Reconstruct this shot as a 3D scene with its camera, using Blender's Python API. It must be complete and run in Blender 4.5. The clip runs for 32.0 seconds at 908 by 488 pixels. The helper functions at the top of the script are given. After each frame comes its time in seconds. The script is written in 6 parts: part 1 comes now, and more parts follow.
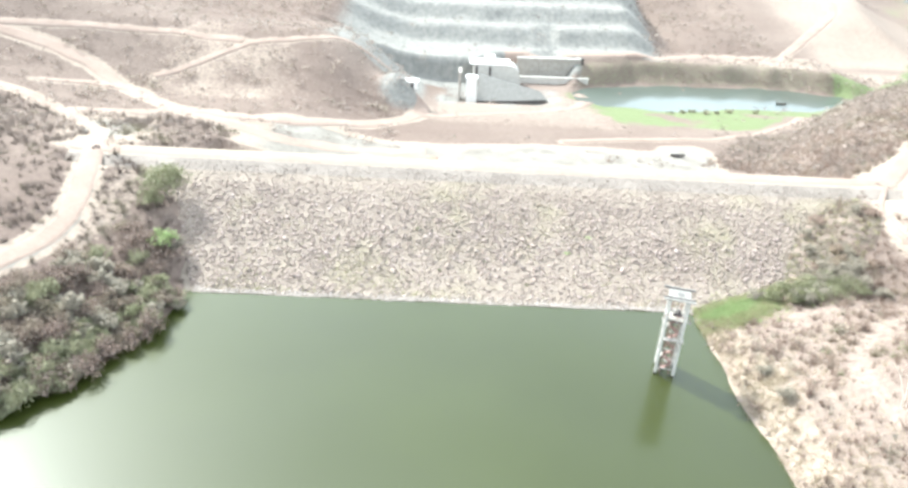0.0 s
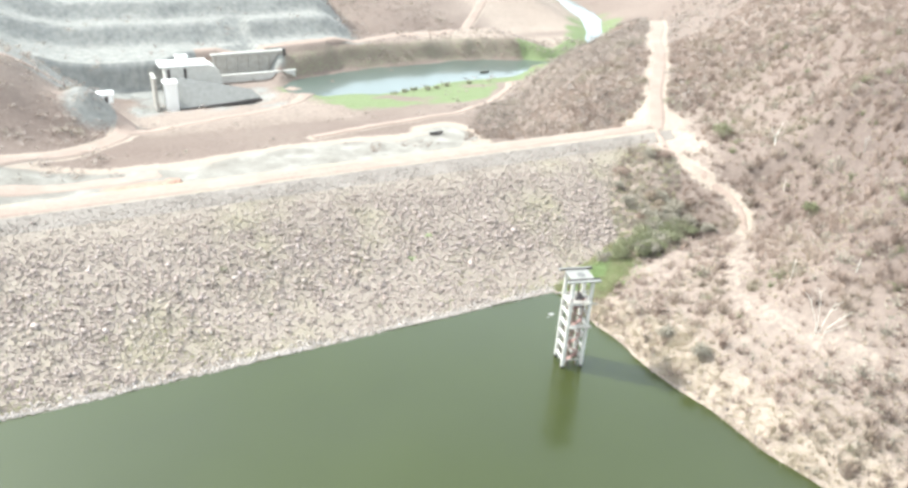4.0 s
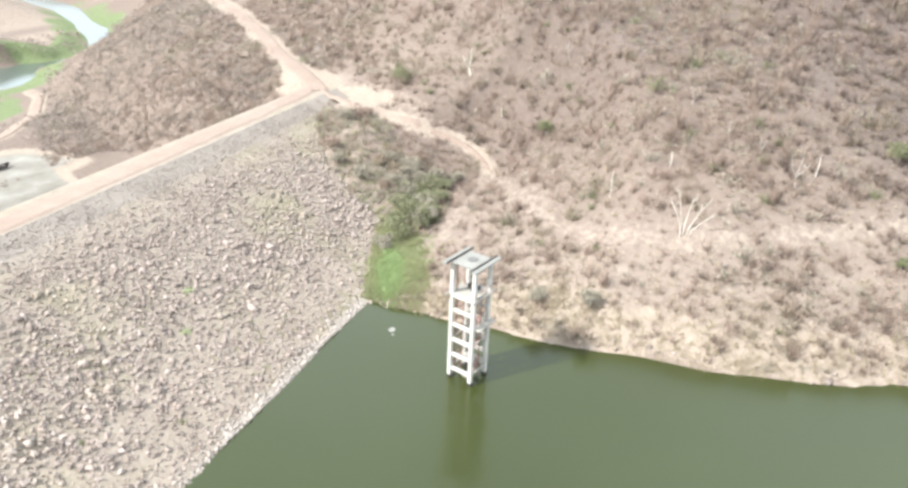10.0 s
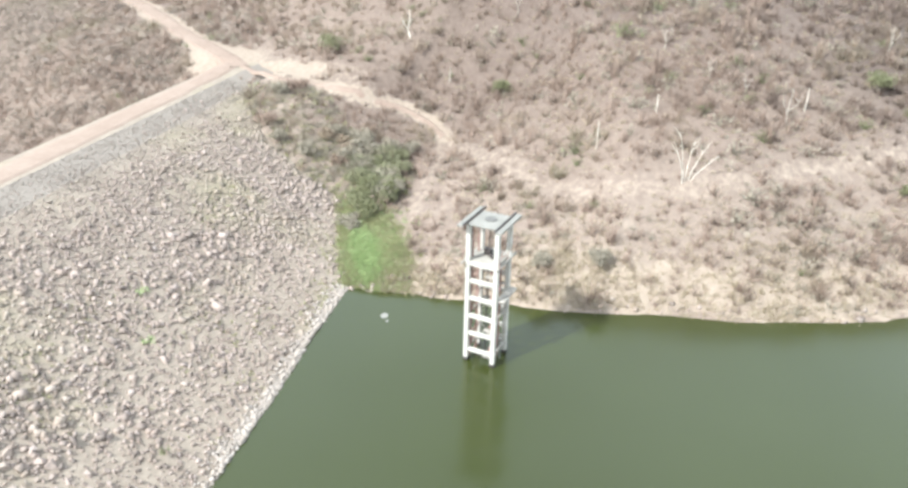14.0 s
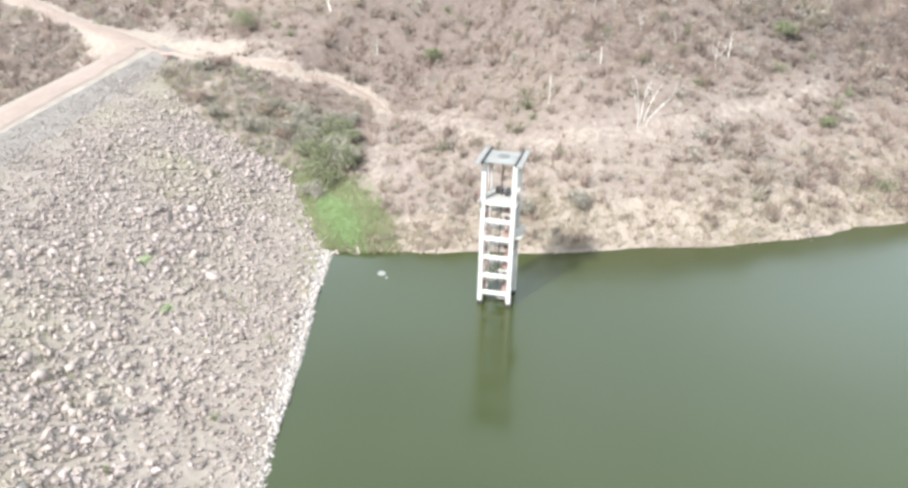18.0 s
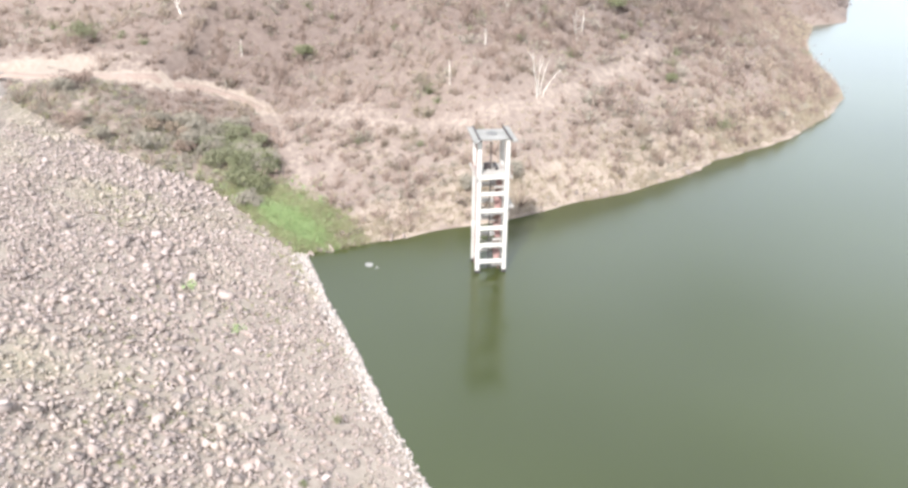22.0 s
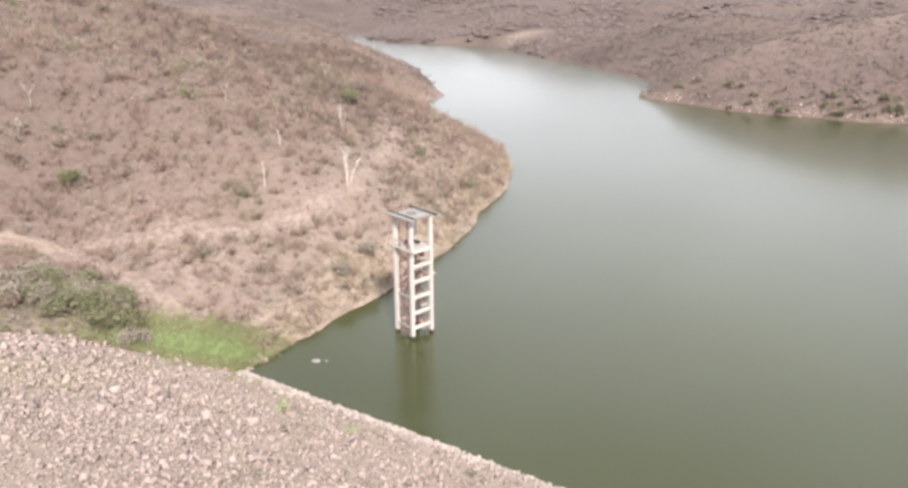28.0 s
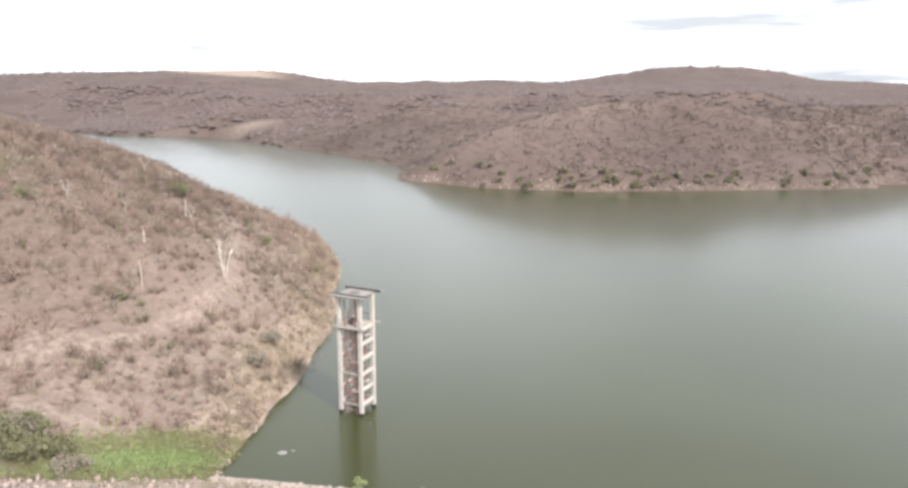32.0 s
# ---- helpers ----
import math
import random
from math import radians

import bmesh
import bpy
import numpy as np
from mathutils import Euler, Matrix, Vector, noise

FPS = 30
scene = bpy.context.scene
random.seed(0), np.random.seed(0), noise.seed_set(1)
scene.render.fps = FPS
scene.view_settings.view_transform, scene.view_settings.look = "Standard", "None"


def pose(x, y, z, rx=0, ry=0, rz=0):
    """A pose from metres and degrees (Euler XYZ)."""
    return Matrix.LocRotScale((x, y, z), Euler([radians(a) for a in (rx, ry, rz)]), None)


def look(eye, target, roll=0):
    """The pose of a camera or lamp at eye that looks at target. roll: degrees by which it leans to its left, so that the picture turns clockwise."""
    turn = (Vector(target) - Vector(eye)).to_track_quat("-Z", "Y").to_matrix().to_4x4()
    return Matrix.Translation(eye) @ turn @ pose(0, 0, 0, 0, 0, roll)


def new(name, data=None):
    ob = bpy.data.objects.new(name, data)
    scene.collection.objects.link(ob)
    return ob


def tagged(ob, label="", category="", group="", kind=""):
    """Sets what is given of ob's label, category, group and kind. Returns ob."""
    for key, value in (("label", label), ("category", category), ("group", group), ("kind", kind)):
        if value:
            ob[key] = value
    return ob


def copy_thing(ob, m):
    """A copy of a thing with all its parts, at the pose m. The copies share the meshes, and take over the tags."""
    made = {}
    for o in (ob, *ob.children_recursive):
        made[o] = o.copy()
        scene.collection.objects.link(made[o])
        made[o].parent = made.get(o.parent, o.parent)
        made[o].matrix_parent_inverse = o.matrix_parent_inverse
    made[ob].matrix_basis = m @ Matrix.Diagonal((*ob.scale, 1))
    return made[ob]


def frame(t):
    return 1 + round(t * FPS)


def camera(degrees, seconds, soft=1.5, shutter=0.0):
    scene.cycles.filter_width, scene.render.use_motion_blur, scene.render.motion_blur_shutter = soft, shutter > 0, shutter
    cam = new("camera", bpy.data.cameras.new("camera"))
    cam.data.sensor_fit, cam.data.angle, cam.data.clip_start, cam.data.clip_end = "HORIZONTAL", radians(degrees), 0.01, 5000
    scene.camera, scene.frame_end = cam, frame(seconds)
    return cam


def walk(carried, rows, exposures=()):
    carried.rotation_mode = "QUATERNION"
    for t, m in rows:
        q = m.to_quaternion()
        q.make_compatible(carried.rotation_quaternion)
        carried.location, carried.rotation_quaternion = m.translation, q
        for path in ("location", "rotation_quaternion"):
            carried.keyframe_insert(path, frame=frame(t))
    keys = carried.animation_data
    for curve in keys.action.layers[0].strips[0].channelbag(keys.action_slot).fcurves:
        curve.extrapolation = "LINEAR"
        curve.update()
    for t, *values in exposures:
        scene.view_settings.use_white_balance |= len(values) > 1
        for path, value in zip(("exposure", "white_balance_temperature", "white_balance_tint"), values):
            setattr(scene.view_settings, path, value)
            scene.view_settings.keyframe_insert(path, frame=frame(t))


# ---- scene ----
cam = camera(63.7, 32.0, 3.0)
PATH = [
    (0, (-3.697, 1.967, 78.333), (-3.662, 3.731, 77.39), 3.1),
    (0.5, (-6.702, 5.501, 76.923), (-6.618, 7.264, 75.983), 3.0),
    (1, (-9.555, 8.987, 76.317), (-9.46, 10.749, 75.376), 3.1),
    (1.5, (-12.587, 12.69, 75.225), (-12.468, 14.452, 74.286), 3.2),
    (2, (-15.379, 16.196, 73.883), (-15.256, 17.958, 72.945), 3.2),
    (2.5, (-17.893, 19.607, 72.63), (-17.704, 21.365, 71.695), 3.2),
    (3, (-20.13, 23.191, 71.112), (-19.728, 24.917, 70.186), 3.1),
    (3.5, (-22.909, 27.296, 69.265), (-22.266, 28.954, 68.348), 3.2),
    (4, (-25.528, 30.934, 67.921), (-24.677, 32.499, 67.011), 3.2),
    (4.5, (-27.79, 34.964, 66.889), (-26.717, 36.388, 65.983), 3.0),
    (6.5, (-34.588, 51.587, 61.81), (-33.159, 52.66, 60.912), 2.6),
    (7, (-35.497, 55.78, 60.713), (-33.999, 56.757, 59.816), 2.6),
    (7.5, (-36.233, 60.292, 59.573), (-34.677, 61.176, 58.68), 2.7),
    (8, (-36.066, 64.874, 58.239), (-34.486, 65.715, 57.347), 2.6),
    (8.5, (-35.54, 69.288, 56.816), (-33.921, 70.058, 55.928), 2.6),
    (9, (-34.894, 73.725, 55.496), (-33.239, 74.417, 54.612), 2.5),
    (9.5, (-33.937, 78.168, 54.06), (-32.259, 78.808, 53.181), 2.5),
    (10, (-32.476, 82.025, 52.947), (-30.79, 82.646, 52.069), 2.2),
    (10.5, (-31.465, 85.866, 51.641), (-29.773, 86.476, 50.767), 2.2),
    (11, (-30.173, 88.44, 50.557), (-28.482, 89.05, 49.68), 1.6),
    (11.5, (-29.31, 90.904, 49.231), (-27.607, 91.485, 48.358), 1.5),
    (12, (-28.517, 93.032, 48.102), (-26.802, 93.576, 47.229), 1.4),
    (12.5, (-27.948, 94.168, 47.143), (-26.222, 94.674, 46.269), 1.1),
    (13, (-27.488, 95.254, 46.249), (-25.751, 95.71, 45.37), 1.0),
    (13.5, (-27.308, 95.821, 45.174), (-25.556, 96.221, 44.296), 0.8),
    (14, (-27.195, 96.42, 44.181), (-25.429, 96.759, 43.304), 1.0),
    (14.5, (-27.285, 96.997, 42.927), (-25.512, 97.308, 42.054), 1.2),
    (15, (-27.616, 97.858, 41.966), (-25.84, 98.144, 41.093), 1.2),
    (15.5, (-27.928, 99.438, 40.955), (-26.142, 99.643, 40.079), 1.6),
    (17.5, (-30.686, 108.882, 38.295), (-28.879, 108.896, 37.44), 1.4),
    (18, (-31.075, 111.7, 38.239), (-29.269, 111.647, 37.381), 1.2),
    (18.5, (-31.451, 114.763, 38.052), (-29.645, 114.678, 37.197), 1.1),
    (19, (-31.616, 117.848, 38.152), (-29.813, 117.749, 37.293), 1.1),
    (19.5, (-31.73, 120.951, 38.177), (-29.928, 120.835, 37.318), 1.1),
    (20, (-31.645, 123.784, 38.303), (-29.855, 123.549, 37.44), 0.8),
    (20.5, (-31.723, 127.237, 38.512), (-29.971, 126.813, 37.645), 0.5),
    (21, (-31.626, 130.45, 38.764), (-29.901, 129.938, 37.892), 0.4),
    (21.5, (-31.101, 133.923, 38.728), (-29.409, 133.309, 37.854), 0.4),
    (22, (-30.529, 137.456, 38.611), (-28.87, 136.758, 37.74), 0.4),
    (22.5, (-30.172, 140.619, 38.885), (-28.544, 139.855, 38.01), 0.2),
    (23, (-29.483, 143.905, 39.138), (-27.889, 143.076, 38.259), 0.2),
    (23.5, (-28.303, 147.231, 39.352), (-26.751, 146.332, 38.468), 0.3),
    (24, (-27.122, 150.256, 39.531), (-25.612, 149.291, 38.643), 0.2),
    (24.5, (-25.755, 153.632, 39.512), (-24.295, 152.593, 38.624), 0.1),
    (26.5, (-19.191, 165.29, 40.445), (-17.943, 164.014, 39.543), 0.0),
    (27, (-17.035, 168.007, 40.817), (-15.888, 166.635, 39.923), -0.1),
    (27.5, (-14.805, 170.834, 41.047), (-13.716, 169.299, 40.372), -0.1),
    (28, (-12.521, 173.573, 40.918), (-11.517, 171.973, 40.261), -0.1),
    (28.5, (-10.002, 176.165, 41.055), (-9.1, 174.506, 40.397), -0.1),
    (29, (-7.23, 178.449, 41.259), (-6.401, 176.75, 40.606), -0.1),
    (29.5, (-4.617, 180.902, 41.078), (-3.811, 179.158, 40.525), -0.1),
    (30, (-1.819, 183.435, 41.393), (-1.07, 181.665, 40.84), 0.2),
    (30.5, (1.278, 185.517, 41.651), (1.921, 183.706, 41.097), 0.2),
    (31, (4.451, 186.9, 41.841), (5.016, 185.036, 41.389), 0.1),
    (31.5, (7.801, 188.557, 41.702), (8.272, 186.662, 41.267), -0.0),
    (32, (11.028, 189.922, 41.265), (11.322, 187.991, 40.834), 0.4),
]
walk(cam, [(t, look(eye, target, roll)) for t, eye, target, roll in PATH],
     [(0, 1.33, 6000, 2), (2.5, 1.33, 6000, 2), (4, 1.12, 6050, 2), (9, 0.95, 6200, 4), (13, 0.86, 6200, 5), (15, 0.84, 5880, 0), (19, 0.88, 5900, 6), (22, 0.84, 6100, 10), (24, 0.72, 6380, 15), (26.5, 0.55, 6850, 18), (28.5, 0.50, 6650, 16), (30, 0.48, 6680, 16), (32, 0.36, 6560, 14)])

# ---- world, sun, exposure ----
SUN_ELEV, SUN_AZ = 44.0, 138.0      # height over the horizon; compass angle of the sun from +x towards +y
sun_dir = Vector((math.cos(radians(SUN_AZ)) * math.cos(radians(SUN_ELEV)), math.sin(radians(SUN_AZ)) * math.cos(radians(SUN_ELEV)), math.sin(radians(SUN_ELEV))))
world = bpy.data.worlds.new("hazy_sky")
world.use_nodes = True
scene.world = world
wn, wl = world.node_tree.nodes, world.node_tree.links
wn.clear()
sky = wn.new("ShaderNodeTexSky")
sky.sky_type, sky.sun_disc = "NISHITA", False
sky.sun_elevation, sky.sun_rotation = radians(SUN_ELEV), radians(90 - SUN_AZ)
sky.dust_density, sky.air_density, sky.ozone_density = 4.0, 1.2, 1.0
w_coord = wn.new("ShaderNodeTexCoord")
w_map = wn.new("ShaderNodeMapping")
w_map.inputs["Scale"].default_value = (1.0, 1.0, 11.0)
w_noise = wn.new("ShaderNodeTexNoise")
w_noise.inputs["Scale"].default_value, w_noise.inputs["Detail"].default_value, w_noise.inputs["Roughness"].default_value = 2.6, 6.0, 0.6
w_ramp = wn.new("ShaderNodeValToRGB")
w_ramp.color_ramp.elements[0].position, w_ramp.color_ramp.elements[0].color = 0.35, (4.1, 4.45, 4.8, 1)
w_ramp.color_ramp.elements[1].position, w_ramp.color_ramp.elements[1].color = 0.57, (9.9, 10.4, 10.9, 1)
w_mix = wn.new("ShaderNodeMixRGB")
w_mix.inputs["Fac"].default_value = 0.8
w_bg = wn.new("ShaderNodeBackground")
w_bg.inputs["Strength"].default_value = 0.125
w_out = wn.new("ShaderNodeOutputWorld")
wl.new(w_coord.outputs["Generated"], w_map.inputs["Vector"])
wl.new(w_map.outputs["Vector"], w_noise.inputs["Vector"])
wl.new(w_noise.outputs["Fac"], w_ramp.inputs["Fac"])
wl.new(sky.outputs["Color"], w_mix.inputs["Color1"])
wl.new(w_ramp.outputs["Color"], w_mix.inputs["Color2"])
# haze: the sky is brightest low over the hills
w_sep = wn.new("ShaderNodeSeparateXYZ")
w_haze = wn.new("ShaderNodeMapRange")
w_haze.interpolation_type = "SMOOTHSTEP"
for w_key, w_val in (("From Min", 0.0), ("From Max", 0.75), ("To Min", 1.33), ("To Max", 1.0)):
    w_haze.inputs[w_key].default_value = w_val
w_mul = wn.new("ShaderNodeVectorMath")
w_mul.operation = "SCALE"
wl.new(w_coord.outputs["Generated"], w_sep.inputs["Vector"])
wl.new(w_sep.outputs["Z"], w_haze.inputs["Value"])
wl.new(w_mix.outputs["Color"], w_mul.inputs[0])
wl.new(w_haze.outputs["Result"], w_mul.inputs["Scale"])
wl.new(w_mul.outputs["Vector"], w_bg.inputs["Color"])
wl.new(w_bg.outputs["Background"], w_out.inputs["Surface"])

sun = new("sun", bpy.data.lights.new("sun", "SUN"))
sun.data.energy, sun.data.angle, sun.data.color = 4.1, radians(3.0), (1.0, 0.965, 0.91)
sun.matrix_world = look(sun_dir * 900, (0, 0, 0))

# ---- materials ----


def node_mat(name):
    m = bpy.data.materials.new(name)
    m.use_nodes = True
    n, l = m.node_tree.nodes, m.node_tree.links
    return m, n, l, n["Principled BSDF"]


def noise_node(n, l, vec, scale, detail=4.0, rough=0.6):
    t = n.new("ShaderNodeTexNoise")
    t.inputs["Scale"].default_value, t.inputs["Detail"].default_value, t.inputs["Roughness"].default_value = scale, detail, rough
    l.new(vec, t.inputs["Vector"])
    return t.outputs["Fac"]


def ramp_node(n, l, fac, stops):
    r = n.new("ShaderNodeValToRGB")
    el = r.color_ramp.elements
    while len(el) < len(stops):
        el.new(0.5)
    for e, (p, c) in zip(el, stops):
        e.position, e.color = p, (*c, 1)
    l.new(fac, r.inputs["Fac"])
    return r.outputs["Color"]


def mix_node(n, l, fac, a, b, kind="MIX"):
    x = n.new("ShaderNodeMixRGB")
    x.blend_type = kind
    for s, v in (("Fac", fac), ("Color1", a), ("Color2", b)):
        if isinstance(v, (int, float)):
            x.inputs[s].default_value = v
        elif isinstance(v, tuple):
            x.inputs[s].default_value = (*v, 1)
        else:
            l.new(v, x.inputs[s])
    return x.outputs["Color"]


def bump_node(n, l, height, strength, distance, bsdf):
    b = n.new("ShaderNodeBump")
    b.inputs["Strength"].default_value, b.inputs["Distance"].default_value = strength, distance
    l.new(height, b.inputs["Height"])
    l.new(b.outputs["Normal"], bsdf.inputs["Normal"])


def surface(name, dark, mid, light, big=0.2, fine=3.0, rough=0.9, bump=0.4, dist=0.05, per="none", spread=0.35, metal=0.0, thin=0.0, accent=None, veil=0.0):
    """A mottled natural or worn surface: broad patches, fine grain, and a shade of its own for each piece."""
    m, n, l, b = node_mat(name)
    pos = n.new("ShaderNodeNewGeometry").outputs["Position"]
    patch = ramp_node(n, l, noise_node(n, l, pos, big), [(0.3, dark), (0.5, mid), (0.7, light)])
    grain = noise_node(n, l, pos, fine, 5.0, 0.7)
    col = mix_node(n, l, 0.55, patch, ramp_node(n, l, grain, [(0.28, dark), (0.5, mid), (0.75, light)]))
    if accent:
        spot = n.new("ShaderNodeMapRange")
        spot.inputs["From Min"].default_value, spot.inputs["From Max"].default_value = 0.52, 0.72
        spot.inputs["To Max"].default_value = 0.75
        l.new(noise_node(n, l, pos, 0.075, 3.0, 0.6), spot.inputs["Value"])
        col = mix_node(n, l, spot.outputs["Result"], col, accent)
    if per != "none":
        if per == "island":
            rnd = n.new("ShaderNodeNewGeometry").outputs["Random Per Island"]
        else:
            rnd = n.new("ShaderNodeObjectInfo").outputs["Random"]
        lo, hi = 1 - spread, 1 + spread * 0.45
        col = mix_node(n, l, 1.0, col, ramp_node(n, l, rnd, [(0.0, (lo, lo, lo)), (0.5, (1, 0.97, 0.94)), (1.0, (hi, hi, hi * 1.02))]), "MULTIPLY")
    l.new(col, b.inputs["Base Color"])
    b.inputs["Roughness"].default_value, b.inputs["Metallic"].default_value = rough, metal
    b.inputs["Specular IOR Level"].default_value = 0.25
    if bump:
        bump_node(n, l, grain, bump, dist, b)
    if thin:
        # a crown is lit as a soft mass: its leaves' normals lean upwards
        up = n.new("ShaderNodeVectorMath")
        up.operation = "MULTIPLY_ADD"
        up.inputs[1].default_value, up.inputs[2].default_value = (0.4, 0.4, 0.4), (0, 0, 0.85)
        l.new(n.new("ShaderNodeNewGeometry").outputs["Normal"], up.inputs[0])
        l.new(up.outputs["Vector"], b.inputs["Normal"])
        tr = n.new("ShaderNodeBsdfTranslucent")
        l.new(col, tr.inputs["Color"])
        mx = n.new("ShaderNodeMixShader")
        mx.inputs["Fac"].default_value = thin
        l.new(b.outputs["BSDF"], mx.inputs[1])
        l.new(tr.outputs["BSDF"], mx.inputs[2])
        out = mx
        if veil:
            # twigs too fine to model one by one let part of the light through
            out = n.new("ShaderNodeMixShader")
            out.inputs["Fac"].default_value = veil
            l.new(mx.outputs["Shader"], out.inputs[1])
            l.new(n.new("ShaderNodeBsdfTransparent").outputs["BSDF"], out.inputs[2])
        l.new(out.outputs["Shader"], n["Material Output"].inputs["Surface"])
    return m


def ground_material():
    m, n, l, b = node_mat("dry_ground")
    pos = n.new("ShaderNodeNewGeometry").outputs["Position"]
    zone = n.new("ShaderNodeVertexColor")
    zone.layer_name = "zone"
    sep = n.new("ShaderNodeSeparateColor")
    l.new(zone.outputs["Color"], sep.inputs["Color"])
    fine = noise_node(n, l, pos, 1.1, 6.0, 0.7)
    med = noise_node(n, l, pos, 0.13, 5.0, 0.65)
    wide = noise_node(n, l, pos, 0.012, 4.0, 0.6)
    scrub = ramp_node(n, l, med, [(0.3, (0.242, 0.192, 0.166)), (0.48, (0.278, 0.222, 0.19)), (0.62, (0.306, 0.248, 0.21)), (0.78, (0.322, 0.242, 0.2))])
    scrub = mix_node(n, l, 0.5, scrub, ramp_node(n, l, fine, [(0.3, (0.222, 0.178, 0.153)), (0.5, (0.287, 0.231, 0.195)), (0.72, (0.355, 0.292, 0.243))]))
    bare = ramp_node(n, l, fine, [(0.25, (0.255, 0.2, 0.162)), (0.5, (0.326, 0.262, 0.215)), (0.8, (0.40, 0.331, 0.277))])
    green = ramp_node(n, l, fine, [(0.25, (0.10, 0.125, 0.058)), (0.5, (0.155, 0.183, 0.092)), (0.8, (0.23, 0.25, 0.145))])
    rock = ramp_node(n, l, noise_node(n, l, pos, 0.35, 6.0, 0.7), [(0.3, (0.20, 0.19, 0.175)), (0.5, (0.25, 0.24, 0.222)), (0.72, (0.30, 0.288, 0.266))])

    tall = n.new("ShaderNodeMapping")
    tall.inputs["Scale"].default_value = (1.0, 1.0, 0.12)
    l.new(pos, tall.inputs["Vector"])
    streak = noise_node(n, l, tall.outputs["Vector"], 0.5, 4.0, 0.6)
    rock = mix_node(n, l, 0.45, rock, ramp_node(n, l, streak, [(0.36, (0.62, 0.63, 0.65)), (0.5, (0.95, 0.95, 0.95)), (0.66, (1.2, 1.18, 1.14))]), "MULTIPLY")
    sand = ramp_node(n, l, noise_node(n, l, pos, 0.16, 6.0, 0.65), [(0.3, (0.175, 0.154, 0.133)), (0.5, (0.238, 0.216, 0.19)), (0.7, (0.31, 0.29, 0.262))])

    def edged(channel, base=0.0):
        """The zone's edge, frayed by the grain."""
        a = n.new("ShaderNodeMath")
        a.operation = "MULTIPLY_ADD"
        a.inputs[1].default_value, a.inputs[2].default_value = 0.9, -0.45
        l.new(fine, a.inputs[0])
        s = n.new("ShaderNodeMath")
        s.operation = "ADD"
        l.new(sep.outputs[channel], s.inputs[0])
        l.new(a.outputs[0], s.inputs[1])
        r = n.new("ShaderNodeMapRange")
        r.interpolation_type = "SMOOTHSTEP"
        r.inputs["From Min"].default_value, r.inputs["From Max"].default_value = base + 0.3, base + 0.7
        l.new(s.outputs[0], r.inputs["Value"])
        return r.outputs["Result"]

    # twig litter under the dense scrub
    litter = ramp_node(n, l, fine, [(0.3, (0.142, 0.106, 0.09)), (0.5, (0.185, 0.142, 0.12)), (0.75, (0.24, 0.188, 0.157))])
    tuft = n.new("ShaderNodeMapRange")
    for t_key, t_val in (("From Min", 0.40), ("From Max", 0.60), ("To Max", 0.62)):
        tuft.inputs[t_key].default_value = t_val
    l.new(noise_node(n, l, pos, 0.5, 5.0, 0.7), tuft.inputs["Value"])
    scrub = mix_node(n, l, tuft.outputs["Result"], scrub, ramp_node(n, l, fine, [(0.3, (0.185, 0.14, 0.117)), (0.5, (0.235, 0.182, 0.152)), (0.75, (0.30, 0.238, 0.20))]))
    scrub = mix_node(n, l, zone.outputs["Alpha"], scrub, litter)
    cover = n.new("ShaderNodeVertexColor")
    cover.layer_name = "cover"
    cov = n.new("ShaderNodeSeparateColor")
    l.new(cover.outputs["Color"], cov.inputs["Color"])
    brush = ramp_node(n, l, fine, [(0.3, (0.092, 0.071, 0.064)), (0.5, (0.125, 0.098, 0.089)), (0.75, (0.17, 0.137, 0.123))])
    scrub = mix_node(n, l, cov.outputs["Red"], scrub, brush)
    scrub = mix_node(n, l, 0.6, scrub, ramp_node(n, l, wide, [(0.35, (0.78, 0.74, 0.74)), (0.6, (1.0, 1.0, 1.0))]), "MULTIPLY")
    col = mix_node(n, l, edged("Red"), scrub, bare)
    col = mix_node(n, l, edged("Red", 1.0), col, sand)
    col = mix_node(n, l, edged("Blue"), col, rock)
    col = mix_node(n, l, edged("Green"), col, green)
    l.new(col, b.inputs["Base Color"])
    b.inputs["Roughness"].default_value, b.inputs["Specular IOR Level"].default_value = 0.95, 0.15
    bump_node(n, l, fine, 0.7, 0.25, b)
    return m


def water_material(name, body, rough):
    m, n, l, b = node_mat(name)
    pos = n.new("ShaderNodeNewGeometry").outputs["Position"]
    wide = noise_node(n, l, pos, 0.02, 3.0, 0.5)
    c2 = tuple(v * 1.25 for v in body)
    l.new(ramp_node(n, l, wide, [(0.35, body), (0.65, c2)]), b.inputs["Base Color"])
    b.inputs["Roughness"].default_value, b.inputs["IOR"].default_value = rough, 1.42
    b.inputs["Specular IOR Level"].default_value = 0.5
    # wind ripples glitter in a wide lobe over the calm mirror
    b.inputs["Coat Weight"].default_value, b.inputs["Coat Roughness"].default_value, b.inputs["Coat IOR"].default_value = 0.7, 0.46, 1.42
    bump_node(n, l, noise_node(n, l, pos, 1.3, 3.0, 0.55), 0.10, 0.10, b)
    return m


